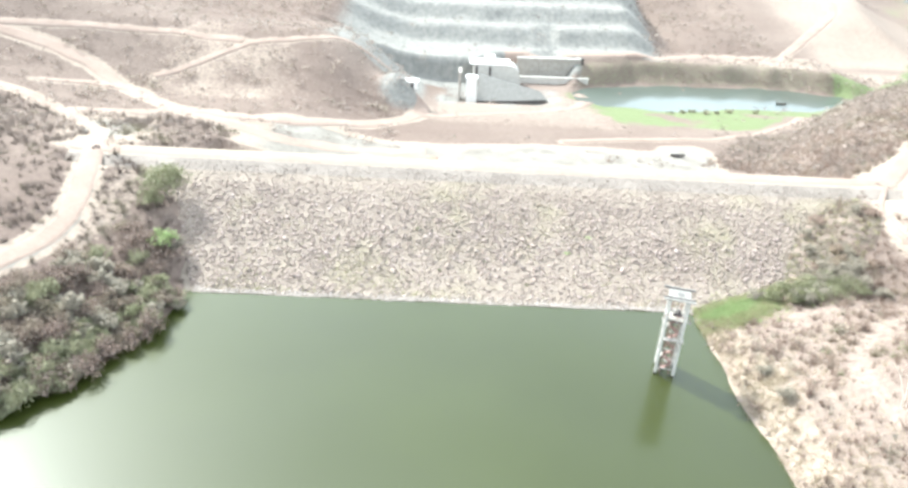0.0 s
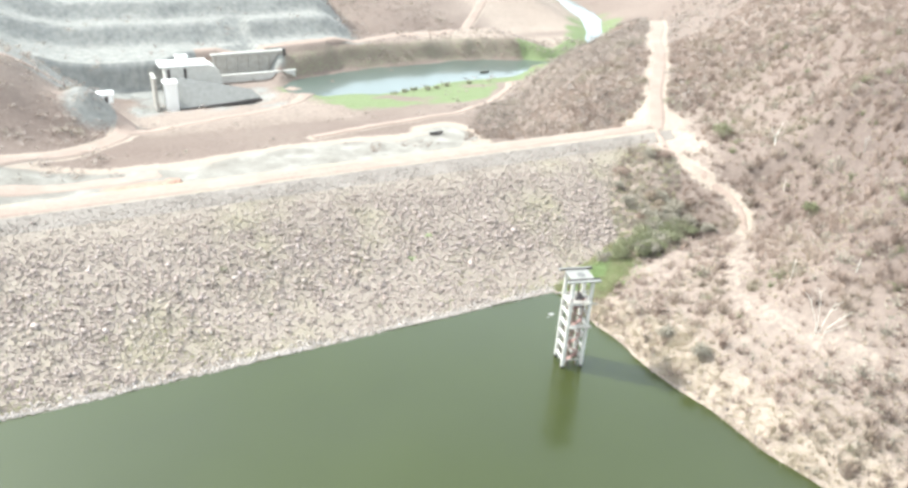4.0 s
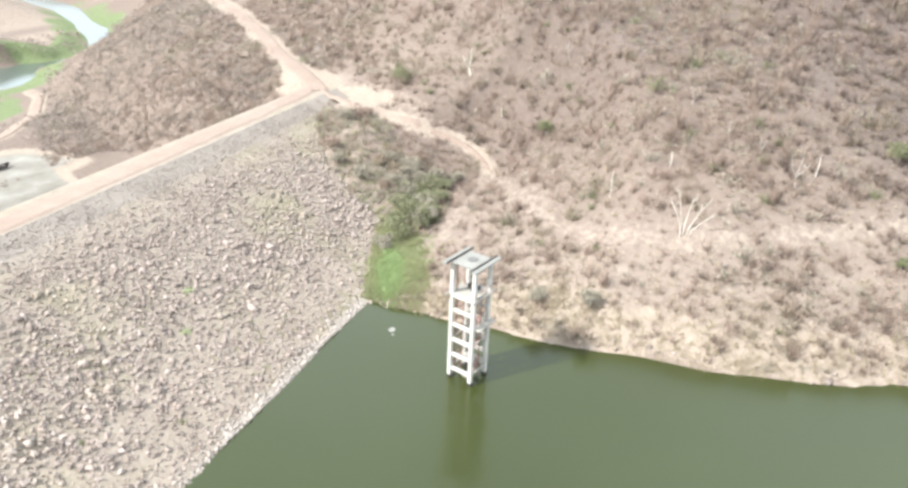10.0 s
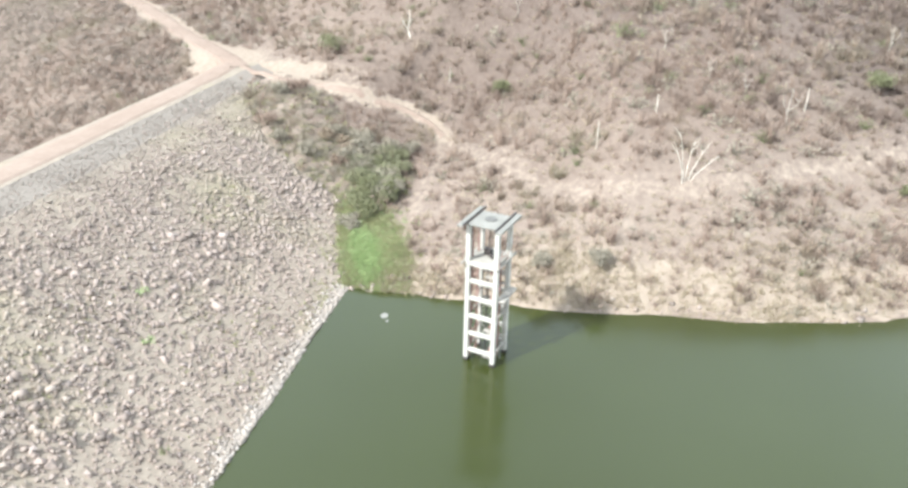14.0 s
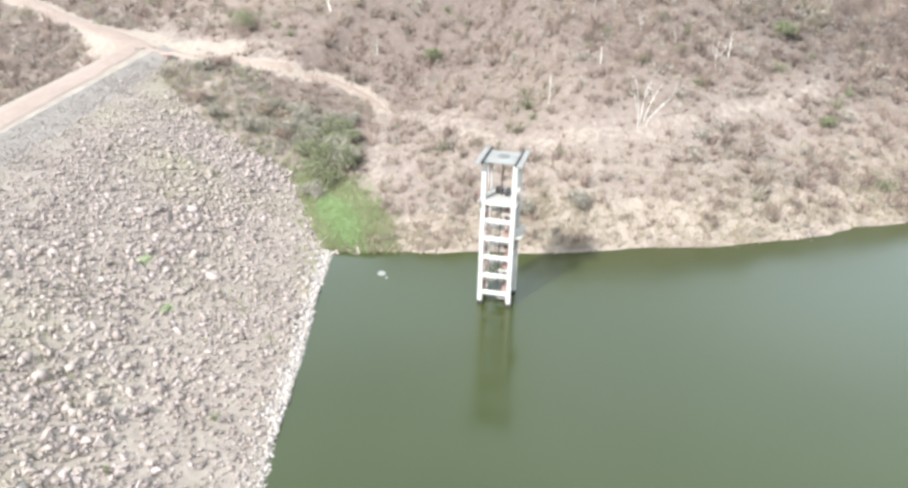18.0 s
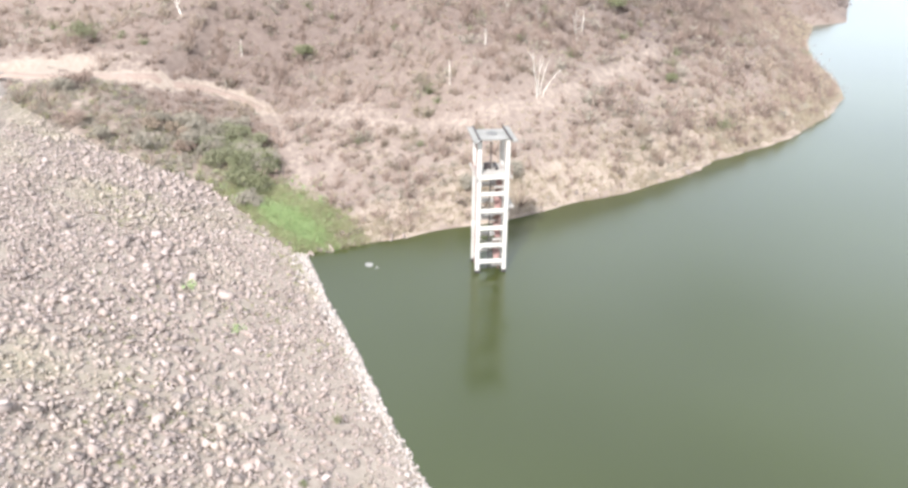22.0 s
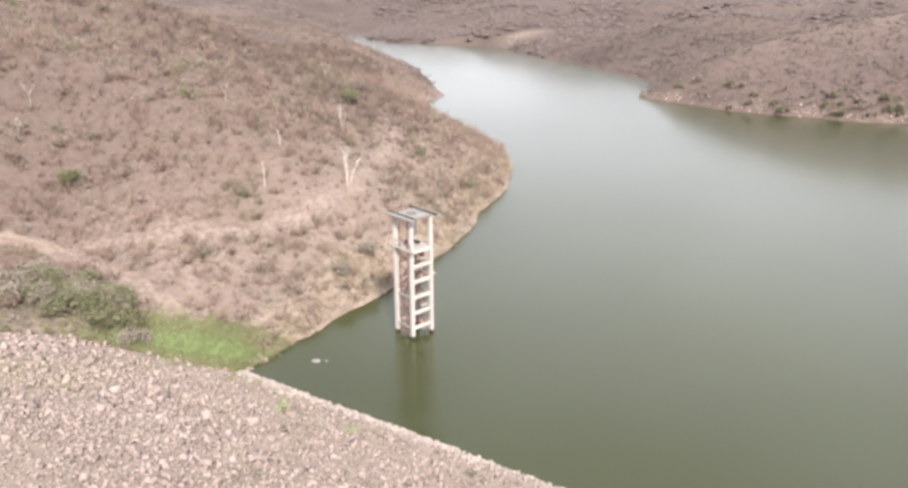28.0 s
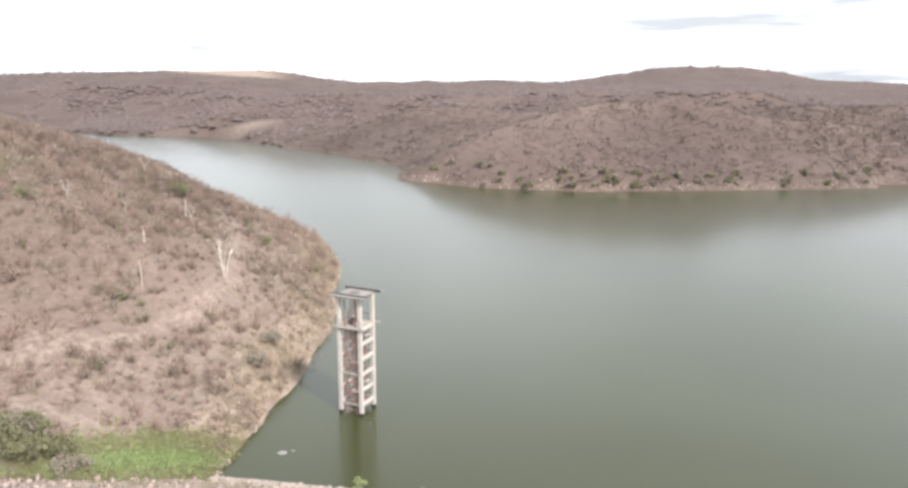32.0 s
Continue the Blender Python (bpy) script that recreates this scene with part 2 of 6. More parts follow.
M_GROUND = ground_material()
M_WATER = water_material("lake_water", (0.028, 0.0345, 0.0045), 0.16)
M_RIVER = water_material("river_water", (0.06, 0.075, 0.06), 0.10)
M_ROCK = surface("riprap_rock", (0.275, 0.222, 0.198), (0.36, 0.296, 0.266), (0.445, 0.376, 0.338), 0.35, 2.5, per="island", spread=0.42, accent=(0.39, 0.345, 0.27))
M_STONE = surface("riprap_stone", (0.275, 0.222, 0.198), (0.36, 0.296, 0.266), (0.445, 0.376, 0.338), 0.35, 2.5, per="object", spread=0.42, accent=(0.39, 0.345, 0.27))
M_BLEACHED = surface("bleached_rock", (0.32, 0.275, 0.246), (0.425, 0.372, 0.336), (0.51, 0.46, 0.42), 0.3, 3.0, per="island", spread=0.25)
M_FILL = surface("embankment_soil", (0.225, 0.182, 0.15), (0.30, 0.248, 0.205), (0.37, 0.312, 0.258), 0.4, 1.6, bump=0.6, dist=0.15, accent=(0.30, 0.262, 0.18))
M_GRAVEL = surface("grey_gravel", (0.202, 0.17, 0.147), (0.266, 0.228, 0.2), (0.333, 0.288, 0.254), 0.15, 2.4, bump=0.6, dist=0.08)
M_ROAD = surface("pale_dirt_road", (0.232, 0.168, 0.137), (0.296, 0.222, 0.183), (0.365, 0.285, 0.24), 0.12, 1.4, bump=0.4, dist=0.06)
M_CONCRETE = surface("weathered_concrete", (0.40, 0.375, 0.34), (0.54, 0.51, 0.47), (0.64, 0.61, 0.57), 0.5, 5.0, rough=0.85, bump=0.2, dist=0.01)
M_DIRTY = surface("stained_concrete", (0.26, 0.235, 0.21), (0.38, 0.35, 0.315), (0.50, 0.46, 0.42), 0.6, 5.0, rough=0.9, bump=0.2, dist=0.01)
M_ROOF = surface("grey_roof_concrete", (0.19, 0.18, 0.165), (0.265, 0.252, 0.233), (0.34, 0.323, 0.30), 0.7, 5.0, rough=0.9, bump=0.2, dist=0.01)
M_STEEL = surface("dark_steel", (0.05, 0.045, 0.045), (0.09, 0.08, 0.08), (0.15, 0.12, 0.11), 0.8, 6.0, rough=0.55, bump=0.1, dist=0.005, metal=0.4)
M_RUST = surface("red_oxide_steel", (0.20, 0.115, 0.10), (0.285, 0.17, 0.15), (0.37, 0.245, 0.215), 0.8, 6.0, rough=0.75, bump=0.15, dist=0.005)
M_TWIG = surface("dry_scrub_twigs", (0.306, 0.226, 0.188), (0.38, 0.285, 0.236), (0.454, 0.35, 0.291), 0.05, 0.6, per="island", spread=0.14, accent=(0.385, 0.325, 0.23), bump=0, thin=0.25, veil=0.42)
# darkened thorn scrub: ravine and hillside shade is put into its colour
M_SHADE_SCRUB = surface("shaded_scrub", (0.122, 0.0954, 0.0871), (0.165, 0.131, 0.119), (0.212, 0.172, 0.155), 0.03, 0.5, per="island", spread=0.16, accent=(0.25, 0.225, 0.165), bump=0, thin=0.15)
M_THORN = surface("hill_thorn_twigs", (0.225, 0.168, 0.143), (0.288, 0.22, 0.186), (0.351, 0.276, 0.234), 0.1, 0.9, per="island", spread=0.14, accent=(0.33, 0.30, 0.21), bump=0, thin=0.25, veil=0.42)
M_PALE = surface("valley_scrub_twigs", (0.265, 0.212, 0.185), (0.334, 0.276, 0.239), (0.403, 0.339, 0.292), 0.05, 0.6, per="island", spread=0.14, accent=(0.33, 0.30, 0.22), bump=0, thin=0.25, veil=0.45)
M_BUSH = surface("thorn_bush_twigs", (0.175, 0.138, 0.12), (0.24, 0.193, 0.168), (0.315, 0.26, 0.225), 0.2, 0.9, per="island", spread=0.14, accent=(0.29, 0.27, 0.17), bump=0, thin=0.25)
M_BROWN = surface("brown_thorn_twigs", (0.152, 0.112, 0.097), (0.203, 0.153, 0.131), (0.262, 0.204, 0.175), 0.12, 0.9, per="island", spread=0.16, accent=(0.25, 0.215, 0.15), bump=0, thin=0.25, veil=0.15)
M_FAR = surface("shore_thorn_scrub", (0.147, 0.118, 0.106), (0.192, 0.155, 0.142), (0.24, 0.199, 0.18), 0.03, 0.5, per="island", spread=0.16, accent=(0.235, 0.205, 0.15), bump=0, thin=0.12, veil=0.2)
M_FARTHER = surface("far_thorn_scrub", (0.147, 0.118, 0.112), (0.195, 0.158, 0.15), (0.248, 0.204, 0.192), 0.012, 0.3, per="island", spread=0.14, accent=(0.17, 0.15, 0.12), bump=0, thin=0.2)
M_STRAW = surface("dry_grass", (0.42, 0.35, 0.25), (0.54, 0.462, 0.345), (0.64, 0.56, 0.435), 0.2, 1.2, per="island", spread=0.25, bump=0, thin=0.4, veil=0.25)
M_YELLOW = surface("yellowing_grass", (0.31, 0.315, 0.17), (0.42, 0.42, 0.235), (0.53, 0.525, 0.33), 0.2, 1.2, per="island", spread=0.3, bump=0, thin=0.5)
M_LEAF = surface("green_leaves", (0.178, 0.184, 0.1), (0.248, 0.254, 0.146), (0.324, 0.324, 0.197), 0.3, 1.5, rough=0.7, per="island", spread=0.22, bump=0, thin=0.3, veil=0.15)
M_BRIGHT = surface("bright_green_leaves", (0.26, 0.35, 0.14), (0.355, 0.46, 0.20), (0.45, 0.545, 0.28), 0.3, 1.5, rough=0.7, per="island", spread=0.3, bump=0, thin=0.3)
M_GREYLEAF = surface("grey_leaves", (0.30, 0.27, 0.215), (0.39, 0.35, 0.285), (0.47, 0.425, 0.35), 0.3, 1.5, per="island", spread=0.22, bump=0, thin=0.3, veil=0.2)
M_OLIVE = surface("olive_leaves", (0.225, 0.225, 0.138), (0.30, 0.30, 0.188), (0.38, 0.375, 0.25), 0.3, 1.5, rough=0.75, per="island", spread=0.2, bump=0, thin=0.35, veil=0.2)
M_BARK = surface("grey_bark", (0.16, 0.13, 0.105), (0.25, 0.21, 0.175), (0.36, 0.31, 0.27), 1.0, 8.0, bump=0.3, dist=0.02)
M_DEADWOOD = surface("bleached_deadwood", (0.55, 0.49, 0.42), (0.70, 0.65, 0.58), (0.82, 0.78, 0.72), 1.0, 8.0, bump=0.2, dist=0.02)
M_WEATHERED = surface("weathered_wood", (0.34, 0.30, 0.265), (0.46, 0.415, 0.37), (0.57, 0.525, 0.475), 1.0, 8.0, bump=0.2, dist=0.02)
M_HATCH = surface("painted_hatch_steel", (0.11, 0.105, 0.10), (0.16, 0.152, 0.145), (0.22, 0.21, 0.20), 0.9, 6.0, rough=0.7, bump=0.1, dist=0.005)
M_WHITE = surface("white_paint", (0.66, 0.64, 0.60), (0.80, 0.78, 0.75), (0.84, 0.83, 0.81), 0.4, 4.0, rough=0.7, bump=0.1, dist=0.01)
M_REDSOIL = surface("red_soil", (0.25, 0.14, 0.105), (0.34, 0.205, 0.155), (0.43, 0.285, 0.225), 0.4, 2.0, bump=0.6, dist=0.1)

# ---- the lie of the land ----
_TABLE = np.random.default_rng(7).random((256, 256))


def value_noise(x, y):
    xi, yi = np.floor(x).astype(int), np.floor(y).astype(int)
    u, v = x - xi, y - yi
    u, v = u * u * (3 - 2 * u), v * v * (3 - 2 * v)
    a, b = _TABLE[xi & 255, yi & 255], _TABLE[(xi + 1) & 255, yi & 255]
    c, d = _TABLE[xi & 255, (yi + 1) & 255], _TABLE[(xi + 1) & 255, (yi + 1) & 255]
    return (a * (1 - u) + b * u) * (1 - v) + (c * (1 - u) + d * u) * v


def fbm(x, y, size, octaves=4):
    """Noise about 0, from -1 to 1."""
    total, amp, norm = 0.0, 1.0, 0.0
    for k in range(octaves):
        total = total + amp * (value_noise(x / size + 17.3 * k, y / size - 9.1 * k) * 2 - 1)
        norm += amp
        amp *= 0.5
        size *= 0.5
    return total / norm


def step(a, b, v):
    s = np.clip((v - a) / (b - a), 0, 1)
    return s * s * (3 - 2 * s)


def to_line(x, y, line):
    """Distance to a polyline, and the value that its third column has at the nearest place."""
    best, val = np.full(np.shape(x), 1e9), np.zeros(np.shape(x))
    for p, q in zip(line, line[1:]):
        dx, dy = q[0] - p[0], q[1] - p[1]
        s = np.clip(((x - p[0]) * dx + (y - p[1]) * dy) / (dx * dx + dy * dy), 0, 1)
        d = np.hypot(x - p[0] - s * dx, y - p[1] - s * dy)
        near = d < best
        best = np.where(near, d, best)
        if len(p) > 2:
            val = np.where(near, p[2] + s * (q[2] - p[2]), val)
    return best, val


def inside(x, y, poly):
    odd = np.zeros(np.shape(x), bool)
    for p, q in zip(poly, poly[1:] + poly[:1]):
        if p[1] != q[1]:
            cross = (y < p[1]) != (y < q[1])
            odd ^= cross & (x < p[0] + (y - p[1]) / (q[1] - p[1]) * (q[0] - p[0]))
    return odd


# the lake's shore: the dam's toe, the east bank southward, the far arm, the south bank, the west bank
LAKE = [(-53, 126), (46, 126), (46.6, 120), (47.6, 108), (47.2, 98), (48.8, 88), (48.8, 78), (52, 65), (55.5, 56), (60, 37),
        (68, 19), (77.5, 4), (89, -5), (103, -15), (128, -38), (148, -62), (150, -80), (171, -103), (201, -139), (228, -166),
        (272, -196), (372, -286), (446, -350), (500, -440), (540, -500), (500, -490), (455, -410), (412, -356), (376, -330), (345, -325), (298, -333), (245, -312), (187, -255), (140, -215), (98, -174), (86, -150), (83, -117),
        (42, -100), (0, -99), (-50, -112), (-116, -131), (-120, -143), (-150, -153), (-205, -140), (-210, 0), (-120, 60), (-70, 86), (-61, 99), (-55.4, 112)]
# the gully between the dam's face and the east hill
GULLY = [(44, 121.5, -0.4), (57, 127.5, 0.9), (68, 132.5, 2.8), (78, 148, 8.3), (86, 155.5, 11.2), (105, 166, 13.0)]
# the river below the dam: x, y and half width
RIVER = [(72, 342, 15), (92, 343, 21), (126, 350, 17), (160, 350, 19), (178, 354, 12), (189, 356, 5), (200, 352, 2.5), (214, 350, 4.5), (230, 355, 3), (250, 378, 1.2), (266, 398, 2.6), (280, 420, 1.0), (306, 458, 2.2), (335, 530, 3), (352, 610, 4), (420, 700, 7), (700, 950, 9)]
# ridges over the south shore, from their noses up: x, y and height, then the half width
SOUTH_RIDGES = (([(82, -113, 2), (66, -116, 12), (45, -128, 21), (10, -148, 31), (-38, -168, 37), (-90, -176, 27), (-140, -190, 20)], 40),
                ([(187, -248, 1), (165, -262, 8), (150, -268, 12), (118, -270, 20), (80, -268, 27), (40, -262, 24), (-10, -258, 20)], 40),
                ([(318, -330, 1), (275, -349, 14), (232, -366, 27), (194, -382, 33), (150, -395, 30), (100, -400, 26)], 46),
                ([(170, -510, 27), (110, -490, 31), (40, -470, 33), (-40, -440, 32), (-140, -430, 34)], 52),
                ([(-70, -262, 22), (-130, -265, 31), (-210, -270, 33), (-320, -300, 30)], 46),
                ([(330, -520, 27), (440, -560, 31), (600, -600, 34)], 70))
# hills over the far arm: x, y, height, two radii, turn
FAR_HILLS = ((230, -100, 6, 60, 100, 0.7), (380, -130, 26, 90, 100, 0.7), (-170, -520, 26, 150, 70, 0.1))


def shore_distance(x, y):
    d, _ = to_line(x, y, LAKE + LAKE[:1])
    d = np.where(inside(x, y, LAKE), -d, d)
    return d + (0.9 * fbm(x, y, 7, 3) + 0.8 * fbm(x + 70, y, 23, 2)) * step(123, 117, y)


def crest(x, y, wide=11.0):
    """1 on the southern ridge lines, falling to 0 down their sides."""
    out = np.zeros(np.shape(x))
    for line, _ in SOUTH_RIDGES:
        out = np.maximum(out, np.exp(-(to_line(x, y, line)[0] / wide) ** 2))
    return out


def soft_min(a, b, k):
    h = np.clip(0.5 + 0.5 * (b - a) / k, 0, 1)
    return b * (1 - h) + a * h - k * h * (1 - h)


def land(x, y, d=None):
    """Height of the natural ground."""
    x, y = np.asarray(x, float), np.asarray(y, float)
    d = shore_distance(x, y) if d is None else d
    up = np.maximum(d, 0)
    wob = 1 + 0.22 * fbm(x, y, 70, 3) * step(15, 70, up)
    east = (41 + 5 * step(50, 90, up) * step(20, 70, y) - 11 * step(60, -10, y)) * (1 - np.exp(-up / 49)) * wob
    west = 19 * (1 - np.exp(-up / 36)) + 24 * step(-98, -175, x)
    south = 2.5 * (1 - np.exp(-up / 12)) * (1 + 0.3 * fbm(x + 40, y, 90, 3))
    for hx, hy, hh, sx, sy, turn in FAR_HILLS:
        c, n = math.cos(turn), math.sin(turn)
        u, v = (x - hx) * c + (y - hy) * n, (y - hy) * c - (x - hx) * n
        south = south + hh * np.exp(-((u / sx) ** 2) - (v / sy) ** 2) * (1 - np.exp(-up / 18))
    best = np.zeros_like(x)
    for line, wide in SOUTH_RIDGES:
        rd, rh = to_line(x, y, line)
        best = np.maximum(best, rh * np.exp(-(rd / (1.05 * wide)) ** 1.45))
    south = south + 0.86 * best * (1 - np.exp(-up / 8))
    z = west + (east - west) * step(-30, 30, x)
    south = south + 2.6 * (1 - np.abs(fbm(x - 30, y, 58, 2)) * 3.2) * step(10, 60, up)
    z = z + (south - z) * step(0, -90, y + np.maximum(x - 110, 0) * 0.9)
    # gully
    gd, gz = to_line(x, y, GULLY)
    side = np.where(x > 30, gz + 0.12 * gd + 0.0042 * gd * gd + 0.04 * np.maximum(gd - 28, 0) ** 2 - 3.0 * np.exp(-((x - 91) ** 2 + (y - 121) ** 2) / 140.0), 1e3)
    z = np.where((d > 0) & (x > 30) & (y > 60), soft_min(z, side, 2.5), z)
    # valley below the dam
    floor = np.interp(y, [165, 200, 245, 290, 322, 345, 420, 520, 700, 1100, 4000], [-2, -4, -6.5, -13, -18.5, -20.0, -17, -6, 14, 35, 70])
    left = 15 * step(-38, -84, x) * (1 - step(165, 245, y)) + 7 * step(-20, -60, x) * step(190, 240, y)
    hill = 22 * step(-6, -50, x) * step(243, 300, y) + 22 * step(-90, -230, x)
    # the ridge that carries the north road: along it, and across it
    along, across = (x - 105) * 0.62 + (y - 166) * 0.78, (x - 105) * 0.78 - (y - 166) * 0.62
    ridge = np.interp(along, [-40, 0, 70, 110, 200, 320, 700], [12.5, 13.4, 18, 18, 10, -6, -20]) + 24 * step(3, 62, across) - 0.42 * np.maximum(-across - 3, 0) - 0.013 * np.maximum(-across - 15, 0) ** 2
    ridge = ridge + 1.3 * fbm(x, y, 28, 3) * step(4, 20, np.abs(across))
    steps = 0.0
    wall = 353 + 13 * step(8, 24, x)
    cut = step(-75, -40, x) * (1 - step(88, 125, x))
    for k, yy in enumerate((382, 400, 420, 440)):
        edge = yy + 0.05 * np.abs(x - 20) + 1.8 * fbm(x, y, 14, 3)
        steps = steps + (7.2 - 0.5 * k) * step(edge, edge + 11.0, y)
    north = floor + left + hill * (1 - cut * step(330, 365, y)) + cut * (steps + 10.5 * step(wall, wall + 5, y)) * (1 - step(480, 700, y))
    north = north + 1.2 * fbm(x, y, 45, 3) * step(225, 300, np.hypot(x, y - 90)) + 24 * np.maximum(fbm(x + 300, y, 120, 3), -0.1) * step(380, 560, y)
    north = north - (north + 20.2) * step(-6, 0, x) * (1 - step(44, 52, x)) * step(311, 317, y) * (1 - step(346, 350, y)) * (north > -20.2)
    north = north + 5.0 * np.exp(-((x - 52) / 8) ** 2 - ((y - 320) / 10) ** 2)
    north = north + 10 * np.exp(-((x + 22) / 8) ** 2 - ((y - 277) / 8) ** 2)
    north = np.where(x > 20, -soft_min(-north, -ridge, 2.5), north)
    north = np.where(x > 52, np.maximum(north, -19.7), north)
    rd, rw = to_line(x, y, RIVER)
    rd = rd - rw - np.minimum(3, 0.5 * rw) * fbm(x, y, 22, 3)
    north = np.minimum(north, -20.6 + np.where(rd > 0, rd * (0.22 + 0.5 * step(50, 58, x) * (1 - step(135, 165, x)) * step(346, 356, y) + 0.004 * np.maximum(rd, 0)), 0.3 * np.maximum(rd, -4)))
    shelf = step(52, 60, x) * (1 - step(185, 230, x)) * (y > 345 + 0.13 * (x - 112)) * (y < 400)
    north = np.where(shelf > 0, np.maximum(north, -20.6 + 9.5 * shelf * step(0, 12, rd + 2.2 * fbm(x, y, 8, 3))), north)
    z = z + (north - z) * step(140, 172, y + 0.35 * np.maximum(x - 60, 0))
    crown = 12.7 + 1.5 * np.maximum(x - 104, 0) + 1.2 * np.maximum(158 - y, 0)
    z = np.where((x > 40) & (x < 135) & (y > 135) & (y < 235), soft_min(z, crown, 1.0), z)
    # far country
    r = np.hypot(x, y - 90)
    rise = step(420, 2200, r)
    z = z + rise * (36 + 34 * fbm(x, y, 620, 4)) + 7 * fbm(x + 900, y, 240, 3) * step(280, 600, r)
    z = z + 74 * np.exp(-((x + 440) / 380) ** 2 - ((y + 2700) / 330) ** 2) + 26 * np.exp(-((x - 1080) / 380) ** 2 - ((y + 1420) / 300) ** 2)
    z = z + 34 * np.exp(-((x - 1030) / 330) ** 2 - ((y + 2000) / 230) ** 2)
    z = z + 0.35 * fbm(x, y, 6, 3) * step(1, 12, up)
    bed = -np.minimum(-d * 0.45, 9.0)
    return np.where(d > 0, np.where(y > 128, z, np.maximum(z, np.minimum(0.12 * up, 1.5))), bed)


def dam_height(y):
    """The embankment's section: riprap face, crest, downstream slope."""
    return np.interp(y, [112, 124, 134, 152.5, 161, 167.2, 215], [-4.5, 0, 3.1, 10.3, 13.0, 13.0, -10.0])


# the part of the face that no abutment covers
FACE_EAST = [(46, 123.5), (50, 125), (58, 127.5), (67.5, 132), (73, 143), (79, 149), (88, 157), (90, 159)]
FACE_WEST = [(-52, 123), (-55.5, 131), (-59, 139), (-64, 153), (-66, 157), (-67, 159)]


def on_face(x, y):
    e = np.interp(y, [p[1] for p in FACE_EAST], [p[0] for p in FACE_EAST])
    w = np.interp(y, [p[1] for p in FACE_WEST], [p[0] for p in FACE_WEST])
    return (x < e) & (x > w)


# ---- helpers for meshes ----


def link_mesh(name, verts, faces, material, parent=None, smooth=False):
    me = bpy.data.meshes.new(name)
    me.from_pydata(verts, [], faces)
    me.materials.append(material)
    if smooth:
        me.polygons.foreach_set("use_smooth", [True] * len(me.polygons))
    ob = new(name, me)
    ob.parent = parent
    return ob


def soup(name, tris, material, parent=None):
    """One mesh from an array of triangles (n, 3, 3)."""
    tris = np.asarray(tris, np.float32)
    n = len(tris)
    me = bpy.data.meshes.new(name)
    me.vertices.add(3 * n)
    me.vertices.foreach_set("co", tris.ravel())
    me.loops.add(3 * n)
    me.loops.foreach_set("vertex_index", np.arange(3 * n, dtype=np.int32))
    me.polygons.add(n)
    me.polygons.foreach_set("loop_start", np.arange(0, 3 * n, 3, dtype=np.int32))
    me.update(calc_edges=True)
    me.materials.append(material)
    ob = new(name, me)
    ob.parent = parent
    return ob


def solids(name, proto_v, proto_f, mats, material, parent=None, jitter=0.0, rng=None):
    """One mesh with a copy of a closed shape at each 4 x 4 matrix."""
    pv, pf = np.asarray(proto_v, np.float32), np.asarray(proto_f, np.int32)
    v = np.einsum("nij,kj->nki", mats[:, :3, :3], pv) + mats[:, None, :3, 3]
    if jitter:
        v += rng.normal(0, jitter, v.shape) * np.linalg.norm(mats[:, :3, 0], axis=1)[:, None, None]
    f = (pf[None] + (np.arange(len(mats)) * len(pv))[:, None, None]).reshape(-1, 3)
    me = bpy.data.meshes.new(name)
    me.vertices.add(v.size // 3)
    me.vertices.foreach_set("co", v.ravel().astype(np.float32))
    me.loops.add(f.size)
    me.loops.foreach_set("vertex_index", f.ravel())
    me.polygons.add(len(f))
    me.polygons.foreach_set("loop_start", np.arange(0, f.size, 3, dtype=np.int32))
    me.update(calc_edges=True)
    me.materials.append(material)
    ob = new(name, me)
    ob.parent = parent
    return ob


def part(name, bm, material, parent=None, label=""):
    me = bpy.data.meshes.new(name)
    bm.to_mesh(me)
    bm.free()
    me.materials.append(material)
    ob = new(name, me)
    ob.parent = parent
    return tagged(ob, label)


def add_box(bm, size, at=(0, 0, 0), rot=(0, 0, 0), bevel=0.0):
    m = pose(*at, *rot) @ Matrix.Diagonal((*size, 1))
    made = bmesh.ops.create_cube(bm, size=1.0, matrix=m)["verts"]
    if bevel:
        edges = {e for v in made for e in v.link_edges}
        bmesh.ops.bevel(bm, geom=list(edges), offset=bevel, segments=1, affect="EDGES")
    return bm


def box(name, size, at, material, parent=None, rot=(0, 0, 0), bevel=0.02, label=""):
    return part(name, add_box(bmesh.new(), size, at, rot, bevel), material, parent, label)


def add_tube(bm, path, radii, sides=6):
    """A tapered tube along a polyline."""
    rings = []
    for k, p in enumerate(path):
        a = Vector(path[max(k - 1, 0)])
        b = Vector(path[min(k + 1, len(path) - 1)])
        q = (b - a).to_track_quat("Z", "Y")
        rings.append([bm.verts.new(Vector(p) + q @ Vector((math.cos(t) * radii[k], math.sin(t) * radii[k], 0))) for t in np.linspace(0, 2 * math.pi, sides, endpoint=False)])
    for r, s in zip(rings, rings[1:]):
        for k in range(sides):
            bm.faces.new((r[k], r[(k + 1) % sides], s[(k + 1) % sides], s[k]))
    bm.faces.new(rings[-1])
    bm.faces.new(rings[0][::-1])
    return bm


